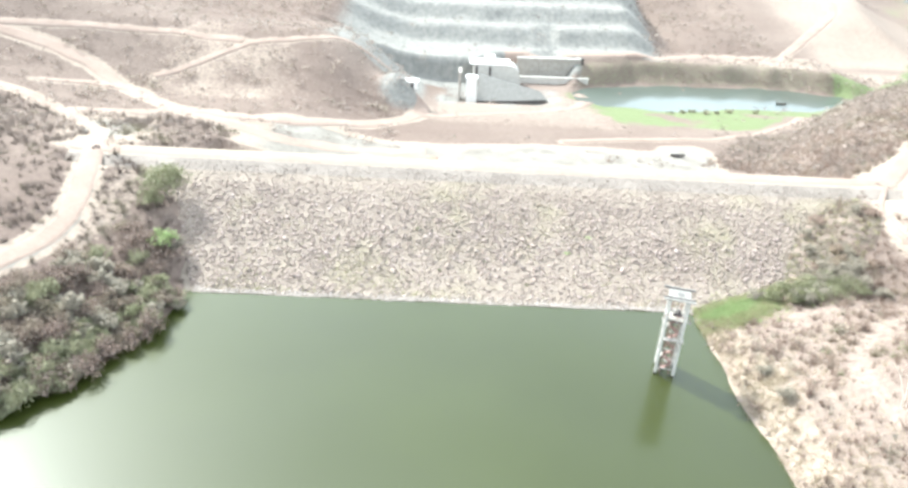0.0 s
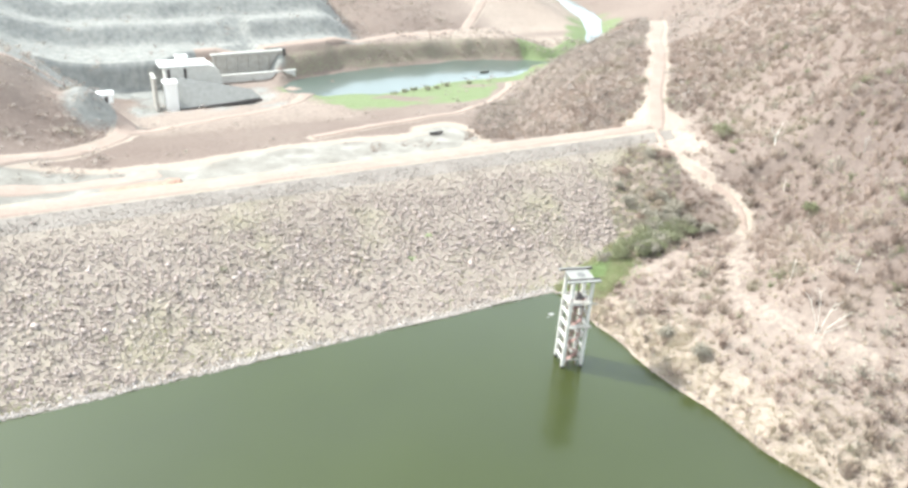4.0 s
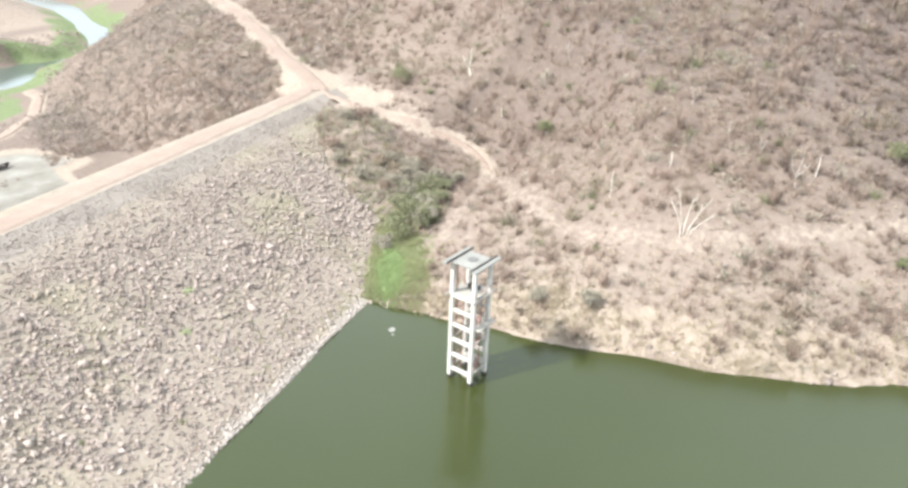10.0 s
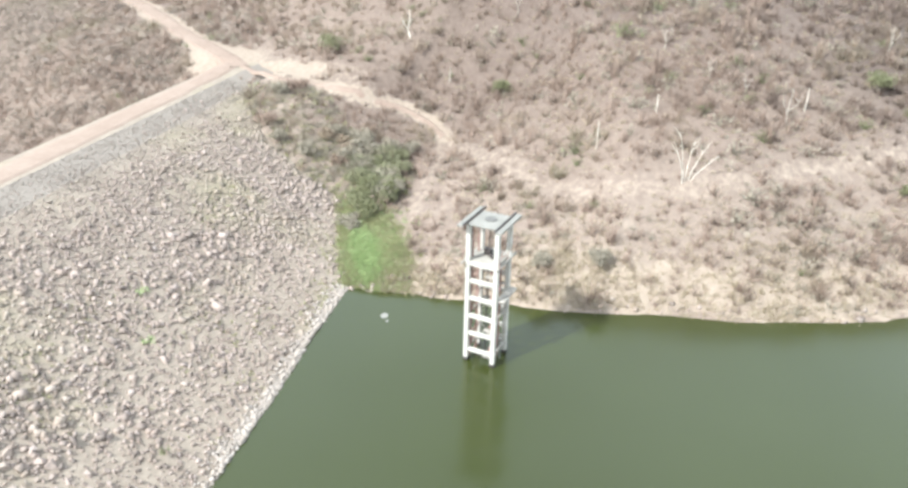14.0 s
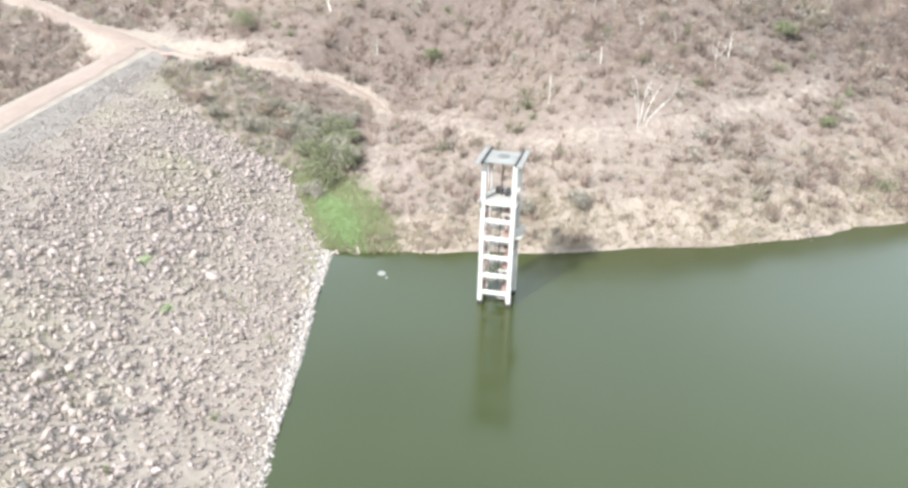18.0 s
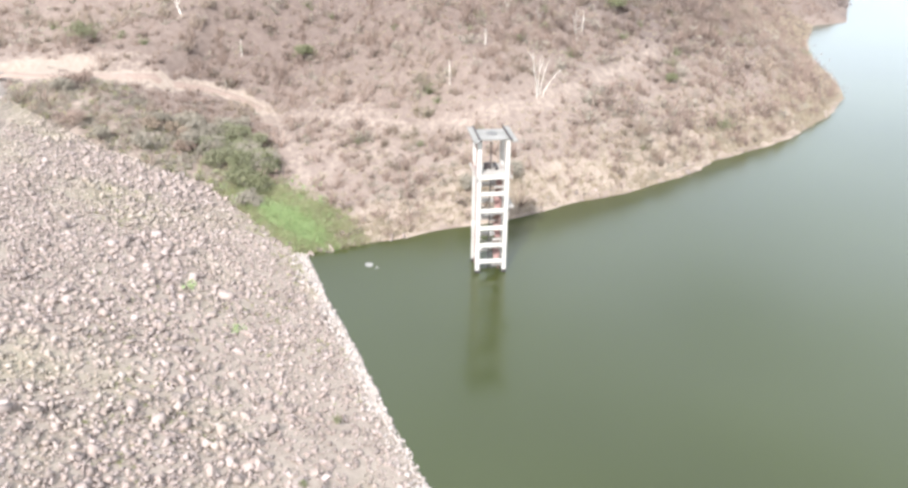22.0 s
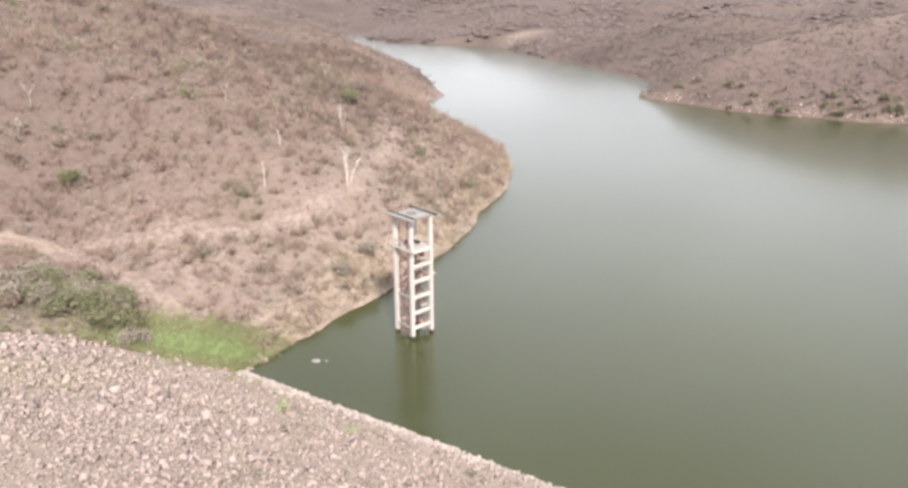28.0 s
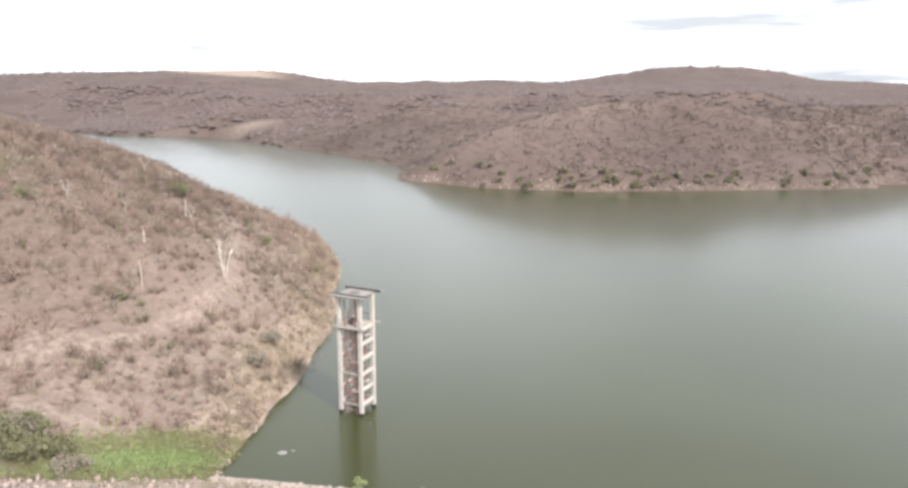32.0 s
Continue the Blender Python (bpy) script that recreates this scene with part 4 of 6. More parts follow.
def riprap():
    rng = np.random.default_rng(11)
    n = 60000
    x, y = rng.uniform(-68, 90, n), rng.uniform(123.2, 159.0, n)
    # tipped in loose courses: rocky streaks and bays of finer soil, coarser near the top
    band = fbm(x * 0.35, y, 9, 3)
    dens = 0.72 + 0.55 * band + 0.35 * fbm(x, y, 3, 2) + 0.28 * step(138, 150, y)
    dens = dens * (1 - 0.88 * step(153.0, 157.5, y)) - 0.2 * step(143, 129, y)
    keep = on_face(x, y) & (rng.random(n) < np.clip(dens, 0.22, 1)) & (y > 125.0)
    x, y = x[keep], y[keep]
    r = np.clip(rng.lognormal(-1.76, 0.44, len(x)), 0.10, 0.62)
    r = r * (1 - 0.4 * step(150, 157, y)) * (1 - 0.22 * step(138, 149, y)) * (1 - 0.2 * step(136, 127, y))
    z = dam_height(y) + 0.32 * r
    near = (np.abs(x - 2) < 9) & (np.abs(y - 135) < 6.0) & (r > 0.21)
    pick = np.flatnonzero(near)[:290]
    rest = np.ones(len(x), bool)
    rest[pick] = False
    ob = solids("riprap_rocks", BLOCK_V, BLOCK_F, rock_matrices(rng, x[rest], y[rest], z[rest], r[rest]), M_ROCK, dam, 0.2, rng)
    tagged(ob, "many angular pale rocks of the riprap", kind="stuff")
    shapes = []
    for k in range(6):
        me = bpy.data.meshes.new("stone")
        v = BLOCK_V + rng.normal(0, 0.2, BLOCK_V.shape)
        me.from_pydata(v.tolist(), [], BLOCK_F)
        me.materials.append(M_STONE)
        shapes.append(me)
    for k, m in zip(pick, rock_matrices(rng, x[pick], y[pick], z[pick], r[pick])):
        ob = new("stone", shapes[k % 6])
        ob.parent = dam
        ob.matrix_basis = Matrix(m.tolist())
    n = 16000
    x, y = rng.uniform(-68, 90, n), rng.uniform(124.5, 160, n)
    keep = on_face(x, y) & (rng.random(n) < 0.75 + 0.5 * fbm(x, y, 9, 3))
    x, y = x[keep], y[keep]
    r = rng.uniform(0.07, 0.17, len(x))
    oct_v = np.array([(1, 0, 0), (-1, 0, 0), (0, 1, 0), (0, -1, 0), (0, 0, 1), (0, 0, -1)], float)
    oct_f = [(0, 2, 4), (2, 1, 4), (1, 3, 4), (3, 0, 4), (2, 0, 5), (1, 2, 5), (3, 1, 5), (0, 3, 5)]
    ob = solids("small_rubble", oct_v, oct_f, rock_matrices(rng, x, y, dam_height(y) + 0.3 * r + 0.05, r), M_ROCK, dam, 0.15, rng)
    tagged(ob, "small rubble between the riprap rocks", kind="stuff")
    n = 6500
    x, y = rng.uniform(-66, 92, n), rng.uniform(155.5, 161.0, n)
    r = rng.uniform(0.07, 0.15, n)
    ob = solids("gravel_stones", oct_v, oct_f, rock_matrices(rng, x, y, dam_height(y) + 0.3 * r, r), M_GRAVEL, dam, 0.15, rng)
    tagged(ob, "loose grey stones of the gravel shoulder", kind="stuff")
    # bleached rubble along the waterline
    n = 9500
    x = rng.uniform(-52, 47, n)
    x = x[rng.random(n) < 0.7 + 0.8 * fbm(x, x * 0, 6, 3)]
    n = len(x)
    y = 123.75 + np.abs(rng.normal(0, 0.68, n)) * (1 + 0.8 * fbm(x, x * 0 + 9, 4, 2)) + 0.25 * fbm(x, x * 0, 5, 2)
    r = np.clip(rng.lognormal(-2.0, 0.40, n), 0.07, 0.32)
    ob = solids("waterline_rubble", BLOCK_V, BLOCK_F, rock_matrices(rng, x, y, dam_height(y) + 0.1 * r + 0.05, r), M_BLEACHED, dam, 0.10, rng)
    tagged(ob, "bleached white rubble along the waterline", kind="stuff")


riprap()


def bank_rubble():
    rng = np.random.default_rng(19)
    n = 16000
    x, y = rng.uniform(45, 120, n), rng.uniform(-45, 124, n)
    d = shore_distance(x, y)
    ok = (d > -0.1) & (d < 1.3) & (rng.random(n) < 0.7 + 0.8 * fbm(x, y, 8, 3))
    x, y = x[ok], y[ok]
    r = np.clip(rng.lognormal(-1.5, 0.45, len(x)), 0.1, 0.6)
    ob = solids("bank_rubble", BLOCK_V, BLOCK_F, rock_matrices(rng, x, y, land(x, y) + 0.15 * r, r), M_ROCK, None, 0.18, rng)
    tagged(ob, "pale stones along the eroded lake bank", "rocks", kind="stuff")


bank_rubble()

# ---- intake tower in the lake ----


def intake_tower():
    t = thing("intake_tower", "open concrete intake tower with steel roof beams standing in the lake", "tower", (36.35, 105.1, 0), -15.5)
    h, top = 1.50, 15.45
    for sx in (-1, 1):
        for sy in (-1, 1):
            box("column", (0.46, 0.46, top + 6), (sx * h, sy * h, (top - 6) / 2), M_CONCRETE, t, bevel=0.03)
    levels = (1.35, 3.35, 5.4, 7.45, 9.4, 11.3)
    for z in levels:
        for s in (-1, 1):
            box("cross_beam", (0.30, 2 * h - 0.46, 0.42), (s * h, 0, z), M_CONCRETE, t)
            if z in (1.35, 5.4, 11.3):
                box("tie_beam", (2 * h - 0.46, 0.16, 0.18), (0, s * h, z), M_DIRTY, t, label="thin stained tie beam")
    for sx in (-1, 1):
        for sy in (-1, 1):
            box("waterline_band", (0.49, 0.49, 0.5), (sx * h, sy * h, 0.12), M_STEEL, t, label="dark wet foot of the column")
    # flights of a zigzag stair with their landings
    for k in range(7):
        z0, d = 0.7 + 1.55 * k, 1 if k % 2 else -1
        f = box("stair_flight", (1.95, 0.62, 0.12), (0, -0.85, z0 + 0.75), M_RUST, t, (0, d * 38, 0))
        tube("handrail", [(-0.8, -1.2, z0 + 0.75 + d * 0.62 + 0.8), (0.8, -1.2, z0 + 0.75 - d * 0.62 + 0.8)], 0.035, M_RUST, t, 5)
        box("stair_landing", (0.55, 1.1, 0.10), (1.05 * (1 if k % 2 else -1), -0.75, z0), M_DIRTY, t)
    # roof: slab with a hatch, and two projecting beams
    box("roof_slab", (3.6, 3.1, 0.16), (-0.05, 0, 15.53), M_ROOF, t)
    tube("hatch", [(0.1, 0, 15.62), (0.1, 0, 15.69)], [0.62, 0.58], M_HATCH, t, 16, "dull round hatch")
    for s in (-1, 1):
        b = box("roof_beam", (5.13, 0.6, 0.20), (-0.08, s * 1.98, 15.57), M_ROOF, t)
        box("flange", (5.13, 0.16, 0.24), (-0.08, s * 1.62, 15.72), M_STEEL, t, label="dark steel edge")
    # upper gallery
    box("gallery_deck", (3.5, 3.3, 0.12), (0.2, 0.1, 11.58), M_DIRTY, t)
    for s in (-1, 1):
        box("gallery_beam", (4.9, 0.2, 0.2), (0.1, s * 1.86, 11.52), M_DIRTY, t)
    for s in (-1, 1):
        tube("rail", [(-1.9, s * 1.95, 12.5), (2.3, s * 1.95, 12.5)], 0.04, M_RUST, t, 6)
    for sx in (-1.9, 0.2, 2.3):
        for s in (-1, 1):
            tube("rail_post", [(sx, s * 1.93, 11.62), (sx, s * 1.93, 12.5)], 0.04, M_RUST, t, 6)
    # side landing
    box("landing", (3.4, 0.95, 0.16), (0.25, -1.95, 7.72), M_DIRTY, t)
    for sx in (-0.9, 1.4):
        tube("bracket", [(sx, -1.65, 6.9), (sx, -2.35, 7.64)], 0.05, M_STEEL, t, 6)
    # hoist gear, gate guides, ladder and stem inside
    box("hoist_motor", (0.5, 0.7, 0.6), (0.5, 0.3, 11.95), M_STEEL, t, label="dark hoist motor")
    tube("hoist_drum", [(-0.5, -0.55, 11.95), (0.9, -0.55, 11.95)], 0.22, M_STEEL, t, 10)
    tube("gate_stem", [(0, 0, -2), (0, 0, 15.45)], 0.07, M_STEEL, t, 8)
    for sx in (-0.75, 0.75):
        box("gate_guide", (0.13, 0.16, 17.5), (sx, 1.42, 6.3), M_RUST, t)
        box("gate_guide", (0.12, 0.14, 13.2), (sx, -1.05, 4.6), M_RUST, t)
    for k in range(9):
        box("gate_bar", (1.45, 0.10, 0.14), (0, 1.42, 0.5 + 1.22 * k), M_RUST, t)
        e = 1 if k % 2 else -1
        tube("lattice_bar", [(-0.72 * e, 1.36, 0.56 + 1.22 * k), (0.72 * e, 1.36, 1.66 + 1.22 * k)], 0.05, M_RUST, t, 6)
    for z0, z1, s in zip(levels, levels[1:], (1, -1, 1, -1, 1)):
        tube("brace", [(1.05, -s * 1.2, z0 + 0.1), (1.05, s * 1.2, z1 - 0.1)], 0.06, M_DIRTY, t, 6)
        tube("brace", [(-s * 1.2, 1.28, z0 + 0.1), (s * 1.2, 1.28, z1 - 0.1)], 0.06, M_RUST, t, 6)
    for z in (2.4, 6.4, 10.4):
        box("inner_landing", (1.5, 1.3, 0.10), (0.5, -0.4 if z != 6.4 else 0.4, z), M_DIRTY, t)
    ladder = tube("ladder_rail", [(-0.9, -0.2, 0.2), (-0.9, -0.2, 11.6)], 0.03, M_STEEL, t, 6)
    tube("ladder_rail", [(-0.9, 0.2, 0.2), (-0.9, 0.2, 11.6)], 0.03, M_STEEL, t, 6)
    for k in range(28):
        tube("rung", [(-0.9, -0.2, 0.5 + 0.4 * k), (-0.9, 0.2, 0.5 + 0.4 * k)], 0.018, M_STEEL, t, 5)
    return t


intake_tower()

# a pale half-sunk boulder in the lake corner


def boulder(x, y, z, r, mat, label):
    bm = bmesh.new()
    bmesh.ops.create_icosphere(bm, subdivisions=3, radius=1.0)
    for v in bm.verts:
        k = 1 + 0.35 * noise.noise(v.co * 1.4 + Vector((x, y, 0))) + 0.12 * noise.noise(v.co * 4.0)
        v.co = Vector((v.co.x * r[0] * k, v.co.y * r[1] * k, v.co.z * r[2] * k))
    ob = part("boulder", bm, mat)
    ob.location = (x, y, z)
    return tagged(ob, label, "rock")


boulder(41.65, 117.6, -0.02, (0.62, 0.4, 0.08), M_ROOF, "pale flat boulder breaking the lake surface")
boulder(40.6, 117.0, -0.05, (0.3, 0.22, 0.08), M_ROOF, "small pale boulder breaking the lake surface")

# ---- vegetation ----


def bush_proto(rng, blades, leaves, leaf, spread=1.0, tall=0.9):
    """Triangles of a unit bush: thin stems fanning from the foot, and small leaves or twig tips in the shell."""
    tris = []
    for _ in range(blades):
        a, e = rng.uniform(0, 2 * math.pi), rng.uniform(0.35, 1.45)
        tip = np.array([math.cos(a) * math.cos(e) * spread, math.sin(a) * math.cos(e) * spread, math.sin(e) * tall]) * rng.uniform(0.7, 1.05)
        foot = np.array([rng.normal(0, 0.1), rng.normal(0, 0.1), -0.1])
        w = np.cross(tip - foot, rng.normal(size=3))
        w *= rng.uniform(0.03, 0.065) / np.linalg.norm(w)
        tris.append([foot - w, foot + w, tip])
    for _ in range(leaves):
        a, u, k = rng.uniform(0, 2 * math.pi), rng.uniform(-0.1, 1), rng.uniform(0.55, 1.0) ** 0.6
        s = math.sqrt(max(0, 1 - u * u))
        c = np.array([math.cos(a) * s * spread, math.sin(a) * s * spread, max(u, -0.05) * tall]) * k
        c[:2] *= 1 + 0.35 * math.sin(3 * a + 1.3)
        tris.append([c + rng.normal(0, leaf, 3) for _ in range(3)])
    return np.array(tris)


def dome_proto(rng, sides, rings, twigs, leaf):
    """Triangles of a unit bush seen from afar: a low uneven mass of twigs, with loose tips over it."""
    rows = []
    for k in range(rings):
        e = -0.2 + 1.25 * k / rings
        a = np.arange(sides) * 2 * math.pi / sides + rng.uniform(0, 1)
        q = rng.uniform(0.68, 1.12, sides)
        rows.append(np.stack([np.cos(a) * math.cos(e) * q, np.sin(a) * math.cos(e) * q, max(math.sin(e), -0.15) * rng.uniform(0.75, 1.15, sides)], -1))
    top = np.array([rng.normal(0, 0.15), rng.normal(0, 0.15), rng.uniform(0.85, 1.05)])
    tris = []
    for k in range(rings):
        for i in range(sides):
            j = (i + 1) % sides
            if k + 1 < rings:
                tris += [[rows[k][i], rows[k][j], rows[k + 1][j]], [rows[k][i], rows[k + 1][j], rows[k + 1][i]]]
            else:
                tris.append([rows[k][i], rows[k][j], top])
    for _ in range(twigs):
        a, u = rng.uniform(0, 2 * math.pi), rng.uniform(0.05, 1)
        w = math.sqrt(1 - u * u)
        c = np.array([math.cos(a) * w, math.sin(a) * w, u]) * rng.uniform(0.9, 1.12)
        tris.append([c + rng.normal(0, leaf, 3) for _ in range(3)])
    return np.array(tris)


def scatter(name, protos, rng, x, y, z, r, squash, material, label, category, parent=None):
    chunks = []
    which = rng.integers(0, len(protos), len(x))
    for k, p in enumerate(protos):
        i = np.flatnonzero(which == k)
        if not len(i):
            continue
        a = rng.uniform(0, 2 * math.pi, len(i))
        c, s = np.cos(a), np.sin(a)
        pts = p.reshape(-1, 3)
        q = np.empty((len(i), len(pts), 3), np.float32)
        q[:, :, 0] = (c[:, None] * pts[None, :, 0] - s[:, None] * pts[None, :, 1]) * r[i, None] + x[i, None]
        q[:, :, 1] = (s[:, None] * pts[None, :, 0] + c[:, None] * pts[None, :, 1]) * r[i, None] + y[i, None]
        q[:, :, 2] = pts[None, :, 2] * (r * squash)[i, None] + z[i, None]
        chunks.append(q.reshape(-1, 3, 3))
    return tagged(soup(name, np.concatenate(chunks), material, parent), label, category, kind="stuff")


def clear_of_roads(x, y, extra=0.6):
    ok = np.ones(len(x), bool)
    for key in ROADS:
        ok &= to_line(x, y, ROADS[key])[0] > ROAD_HALF[key] + extra
    return ok


def scrub():
    rng = np.random.default_rng(21)
    dense = [bush_proto(rng, 22, 12, 0.09, 1.0, 1.0) for _ in range(10)]
    thin = [bush_proto(rng, 18, 22, 0.10) for _ in range(4)]
    tuft_far = [bush_proto(rng, 8, 10, 0.16) for _ in range(6)]
    light = [dome_proto(rng, 6, 1, 5, 0.22) for _ in range(8)]

    def place(n, x0, x1, y0, y1, cover, size):
        x, y = rng.uniform(x0, x1, n), rng.uniform(y0, y1, n)
        d = shore_distance(x, y)
        dens = cover + (0.55 if y0 < 160 else 0.9) * fbm(x, y, 22 if y0 < 160 else 36, 3)
        # fewer bushes on the southern crests, so the ridge tops look lit
        if y1 <= 40:
            dens = dens - 0.4 * crest(x, y, 9.0)
        fd, _ = to_line(x, y, FOOTPATH)
        dens = dens - 0.3 * np.exp(-((x - 75) / 17) ** 4 - ((y - 111) / 9) ** 4)
        dens = np.where(x > 62, dens - 0.5 * np.exp(-(to_line(x, y, GULLY)[0] / 13) ** 2), dens)
        dens = dens - 0.9 * np.exp(-((x - 100 - 0.3 * (y - 152)) / 6) ** 2 - ((y - 153) / 12) ** 2) - 0.9 * np.exp(-((x - 107) / 8) ** 2 - ((y - 168) / 8) ** 2)
        dens = dens - 0.25 * (1 - step(2.5, 9.5, to_line(x, y, [(107, 170), (102, 160), (97.5, 151), (95.5, 140)])[0]))
        dens = np.where(x > 30, dens - 0.8 * np.exp(-(fd / 1.7) ** 2) - 0.32 * np.exp(-np.maximum(d, 0) / 9.0), dens)
        ok = (d > 0.8) & (rng.random(n) < dens) & clear_of_roads(x, y) & ~((y > 123) & (y < 215) & (x < 90) & (x > -66) & (on_face(x, y) | ((y > 155) & (y < 160)) | ((y >= 160) & (x < 66))))
        ok &= ~((y > 195) & (y < 345) & (x > -20) & (x < np.clip(68 + 0.52 * (y - 199), 68, 92)) & (rng.random(n) < 0.93))
        ok &= ~((y > 345) & (y < 470) & (x > -60) & (x < 100) & (rng.random(n) < 0.9))
        ok &= ~((y > 262) & (y < 338) & (x > 50) & ((x - 105) * 0.78 - (y - 166) * 0.62 < -50) & (rng.random(n) < 0.9))
        ok &= ((x - 54) / 9) ** 2 + ((y - 124) / 5.5) ** 2 > 1
        ok &= np.exp(-((x - 238) / 36) ** 2 - ((y + 318) / 15) ** 2) < 0.5
        ok &= ~((y > 395) & (y < 590) & (x > 185) & (x < 350))
        x, y = x[ok], y[ok]
        z = land(x, y)
        ok = (z > 0.2) | (y > 170)
        ok &= z > -20
        x, y, z = x[ok], y[ok], z[ok]
        return x, y, z, np.clip(rng.lognormal(math.log(size), 0.38, len(x)), 0.3, 3.2)

    x, y, z, r = place(27000, 47, 200, -75, 225, 0.95, 1.15)
    upper = (rng.random(len(x)) < 0.75 * step(12, 30, shore_distance(x, y)) * step(95, 55, y + 16 * fbm(x, y, 30, 2)))
    scatter("dry_scrub", dense, rng, x[~upper], y[~upper], z[~upper], r[~upper], 1.0, M_TWIG, "leafless grey-brown scrub on the east hill", "scrub")
    scatter("brown_scrub", dense, rng, x[upper], y[upper], z[upper], r[upper] * 1.15, 1.0, M_BROWN, "dense reddish-brown scrub high on the east hill", "scrub")
    x, y, z, r = place(1500, 52, 180, -40, 190, 0.6, 1.7)
    scatter("tall_scrub", [bush_proto(rng, 46, 10, 0.06, 0.8, 1.1) for _ in range(6)], rng, x, y, z, r, 1.25, M_TWIG, "taller leafless shrubs standing out of the scrub", "scrub")
    x, y, z, r = place(9000, 78, 205, 170, 306, 1.1, 1.25)
    ok = inside(x, y, RIDGE_WOODS)
    scatter("ridge_scrub", thin, rng, x[ok], y[ok], z[ok], r[ok], 0.9, M_PALE, "dense grey-brown scrub on the ridge below the road", "scrub")
    x, y, z, r = place(6000, 47, 170, -20, 190, 0.5, 1.0)
    ok = (y > 62) | (shore_distance(x, y) < 20) | (rng.random(len(x)) < 0.3)
    scatter("twiggy_scrub", thin, rng, x[ok], y[ok], z[ok], r[ok], 1.0, M_GREYLEAF, "pale bare twigs of dry shrubs", "scrub")
    x, y, z, r = place(6500, 46, 120, 0, 125, 0.8, 0.5)
    scatter("dry_grass", thin, rng, x, y, z, r, 0.7, M_STRAW, "straw-coloured dry grass tufts", "grass")
    # straw on the bank, strewn along the shore line
    east = [p for p in LAKE[2:16]]
    leg = np.array([math.dist(p, q) for p, q in zip(east, east[1:])])
    k = rng.choice(len(leg), 21000, p=leg / leg.sum())
    along, out = rng.random(21000), np.abs(rng.normal(0, 6.0, 21000))
    ea = np.array(east)
    tang = (ea[1:] - ea[:-1]) / leg[:, None]
    x = ea[k, 0] + along * leg[k] * tang[k, 0] - out * tang[k, 1]
    y = ea[k, 1] + along * leg[k] * tang[k, 1] + out * tang[k, 0]
    d = shore_distance(x, y)
    ok = (d > -0.15) & (d < 22) & (rng.random(21000) < 0.6 + 0.7 * fbm(x, y, 9, 2) - 0.3 * step(10, 22, d))
    x, y = x[ok], y[ok]
    scatter("bank_grass", [bush_proto(rng, 10, 5, 0.12) for _ in range(4)], rng, x, y, land(x, y), rng.uniform(0.4, 0.95, len(x)) * (1.15 - 0.03 * np.minimum(d[ok], 10)), 0.85, M_STRAW, "straw-coloured grass on the lake bank", "grass")
    x, y = rng.uniform(62, 92, 2200), rng.uniform(122, 156, 2200)
    ok = (x > 64) & ~on_face(x, y) & (to_line(x, y, GULLY)[0] < 13) & clear_of_roads(x, y, 0.8) & (rng.random(2200) < 0.75)
    x, y = x[ok], y[ok]
    straw = rng.random(len(x)) < 0.4
    scatter("gully_brush", thin, rng, x[~straw], y[~straw], land(x[~straw], y[~straw]), rng.uniform(0.6, 1.3, (~straw).sum()), 1.0, M_GREYLEAF, "grey-brown brush filling the gully", "scrub")
    scatter("gully_straw", thin, rng, x[straw], y[straw], land(x[straw], y[straw]), rng.uniform(0.5, 0.9, straw.sum()), 0.9, M_YELLOW, "dull yellow-green grass between the gully brush", "grass")
    big = [bush_proto(rng, 40, 30, 0.09, 1.0, 0.95) for _ in range(6)]
    x, y, z, r = place(3600, 48, 175, -60, 200, 0.62, 1.6)
    scatter("thorn_bushes", big, rng, x, y, z, r, 0.85, M_THORN, "dark leafless thorn bushes on the hillside", "scrub")
    x, y, z, r = place(420, 52, 175, -30, 200, 0.45, 1.4)
    scatter("olive_bushes", big, rng, x, y, z, r, 0.9, M_LEAF, "scattered dull olive bushes on the hillside", "scrub")
    x, y, z, r = place(6500, -160, -52, 60, 215, 0.85, 1.2)
    scatter("dry_scrub", dense, rng, x, y, z, r, 0.9, M_BUSH, "dense dark brown scrub on the west bank", "scrub")
    x, y, z, r = place(24000, -240, 330, 168, 600, 0.9, 1.7)
    brush = [bush_proto(rng, 2, 10, 0.26) for _ in range(8)]
    scatter("valley_scrub", brush, rng, x, y, z, r, 0.7, M_PALE, "sparse dry scrub of the valley below the dam", "scrub")
    x, y, z, r = place(21000, -420, 560, -560, 40, 1.1, 2.8)
    ok = ~((y > -300) & (y < -95) & (x > -170) & (x < 190)) & ~((y > -60) & (x > 45) & (x < 190))
    x, y, z, r = x[ok], y[ok], z[ok], r[ok]
    side = (y + 27) > -(x - 102)
    ax, ay, az, ar = place(5200, 100, 330, -260, -40, 1.2, 1.9)
    more = (ay + 27) > -(ax - 102)
    x, y, z, r = (np.concatenate(p) for p in ((x, ax), (y, ay), (z, az), (r, ar)))
    keep, side = np.concatenate([~side, np.zeros(len(ax), bool)]), np.concatenate([side, more])
    scatter("arm_scrub", tuft_far, rng, x[side], y[side], z[side], r[side] * 0.75, 0.8, M_THORN, "grey-brown scrub on the hills along the lake arm", "scrub")
    x, y, z, r = x[keep], y[keep], z[keep], r[keep]
    scatter("far_scrub", light, rng, x, y, z, r, 0.6, M_FARTHER, "grey-brown scrub covering the far hills", "scrub")
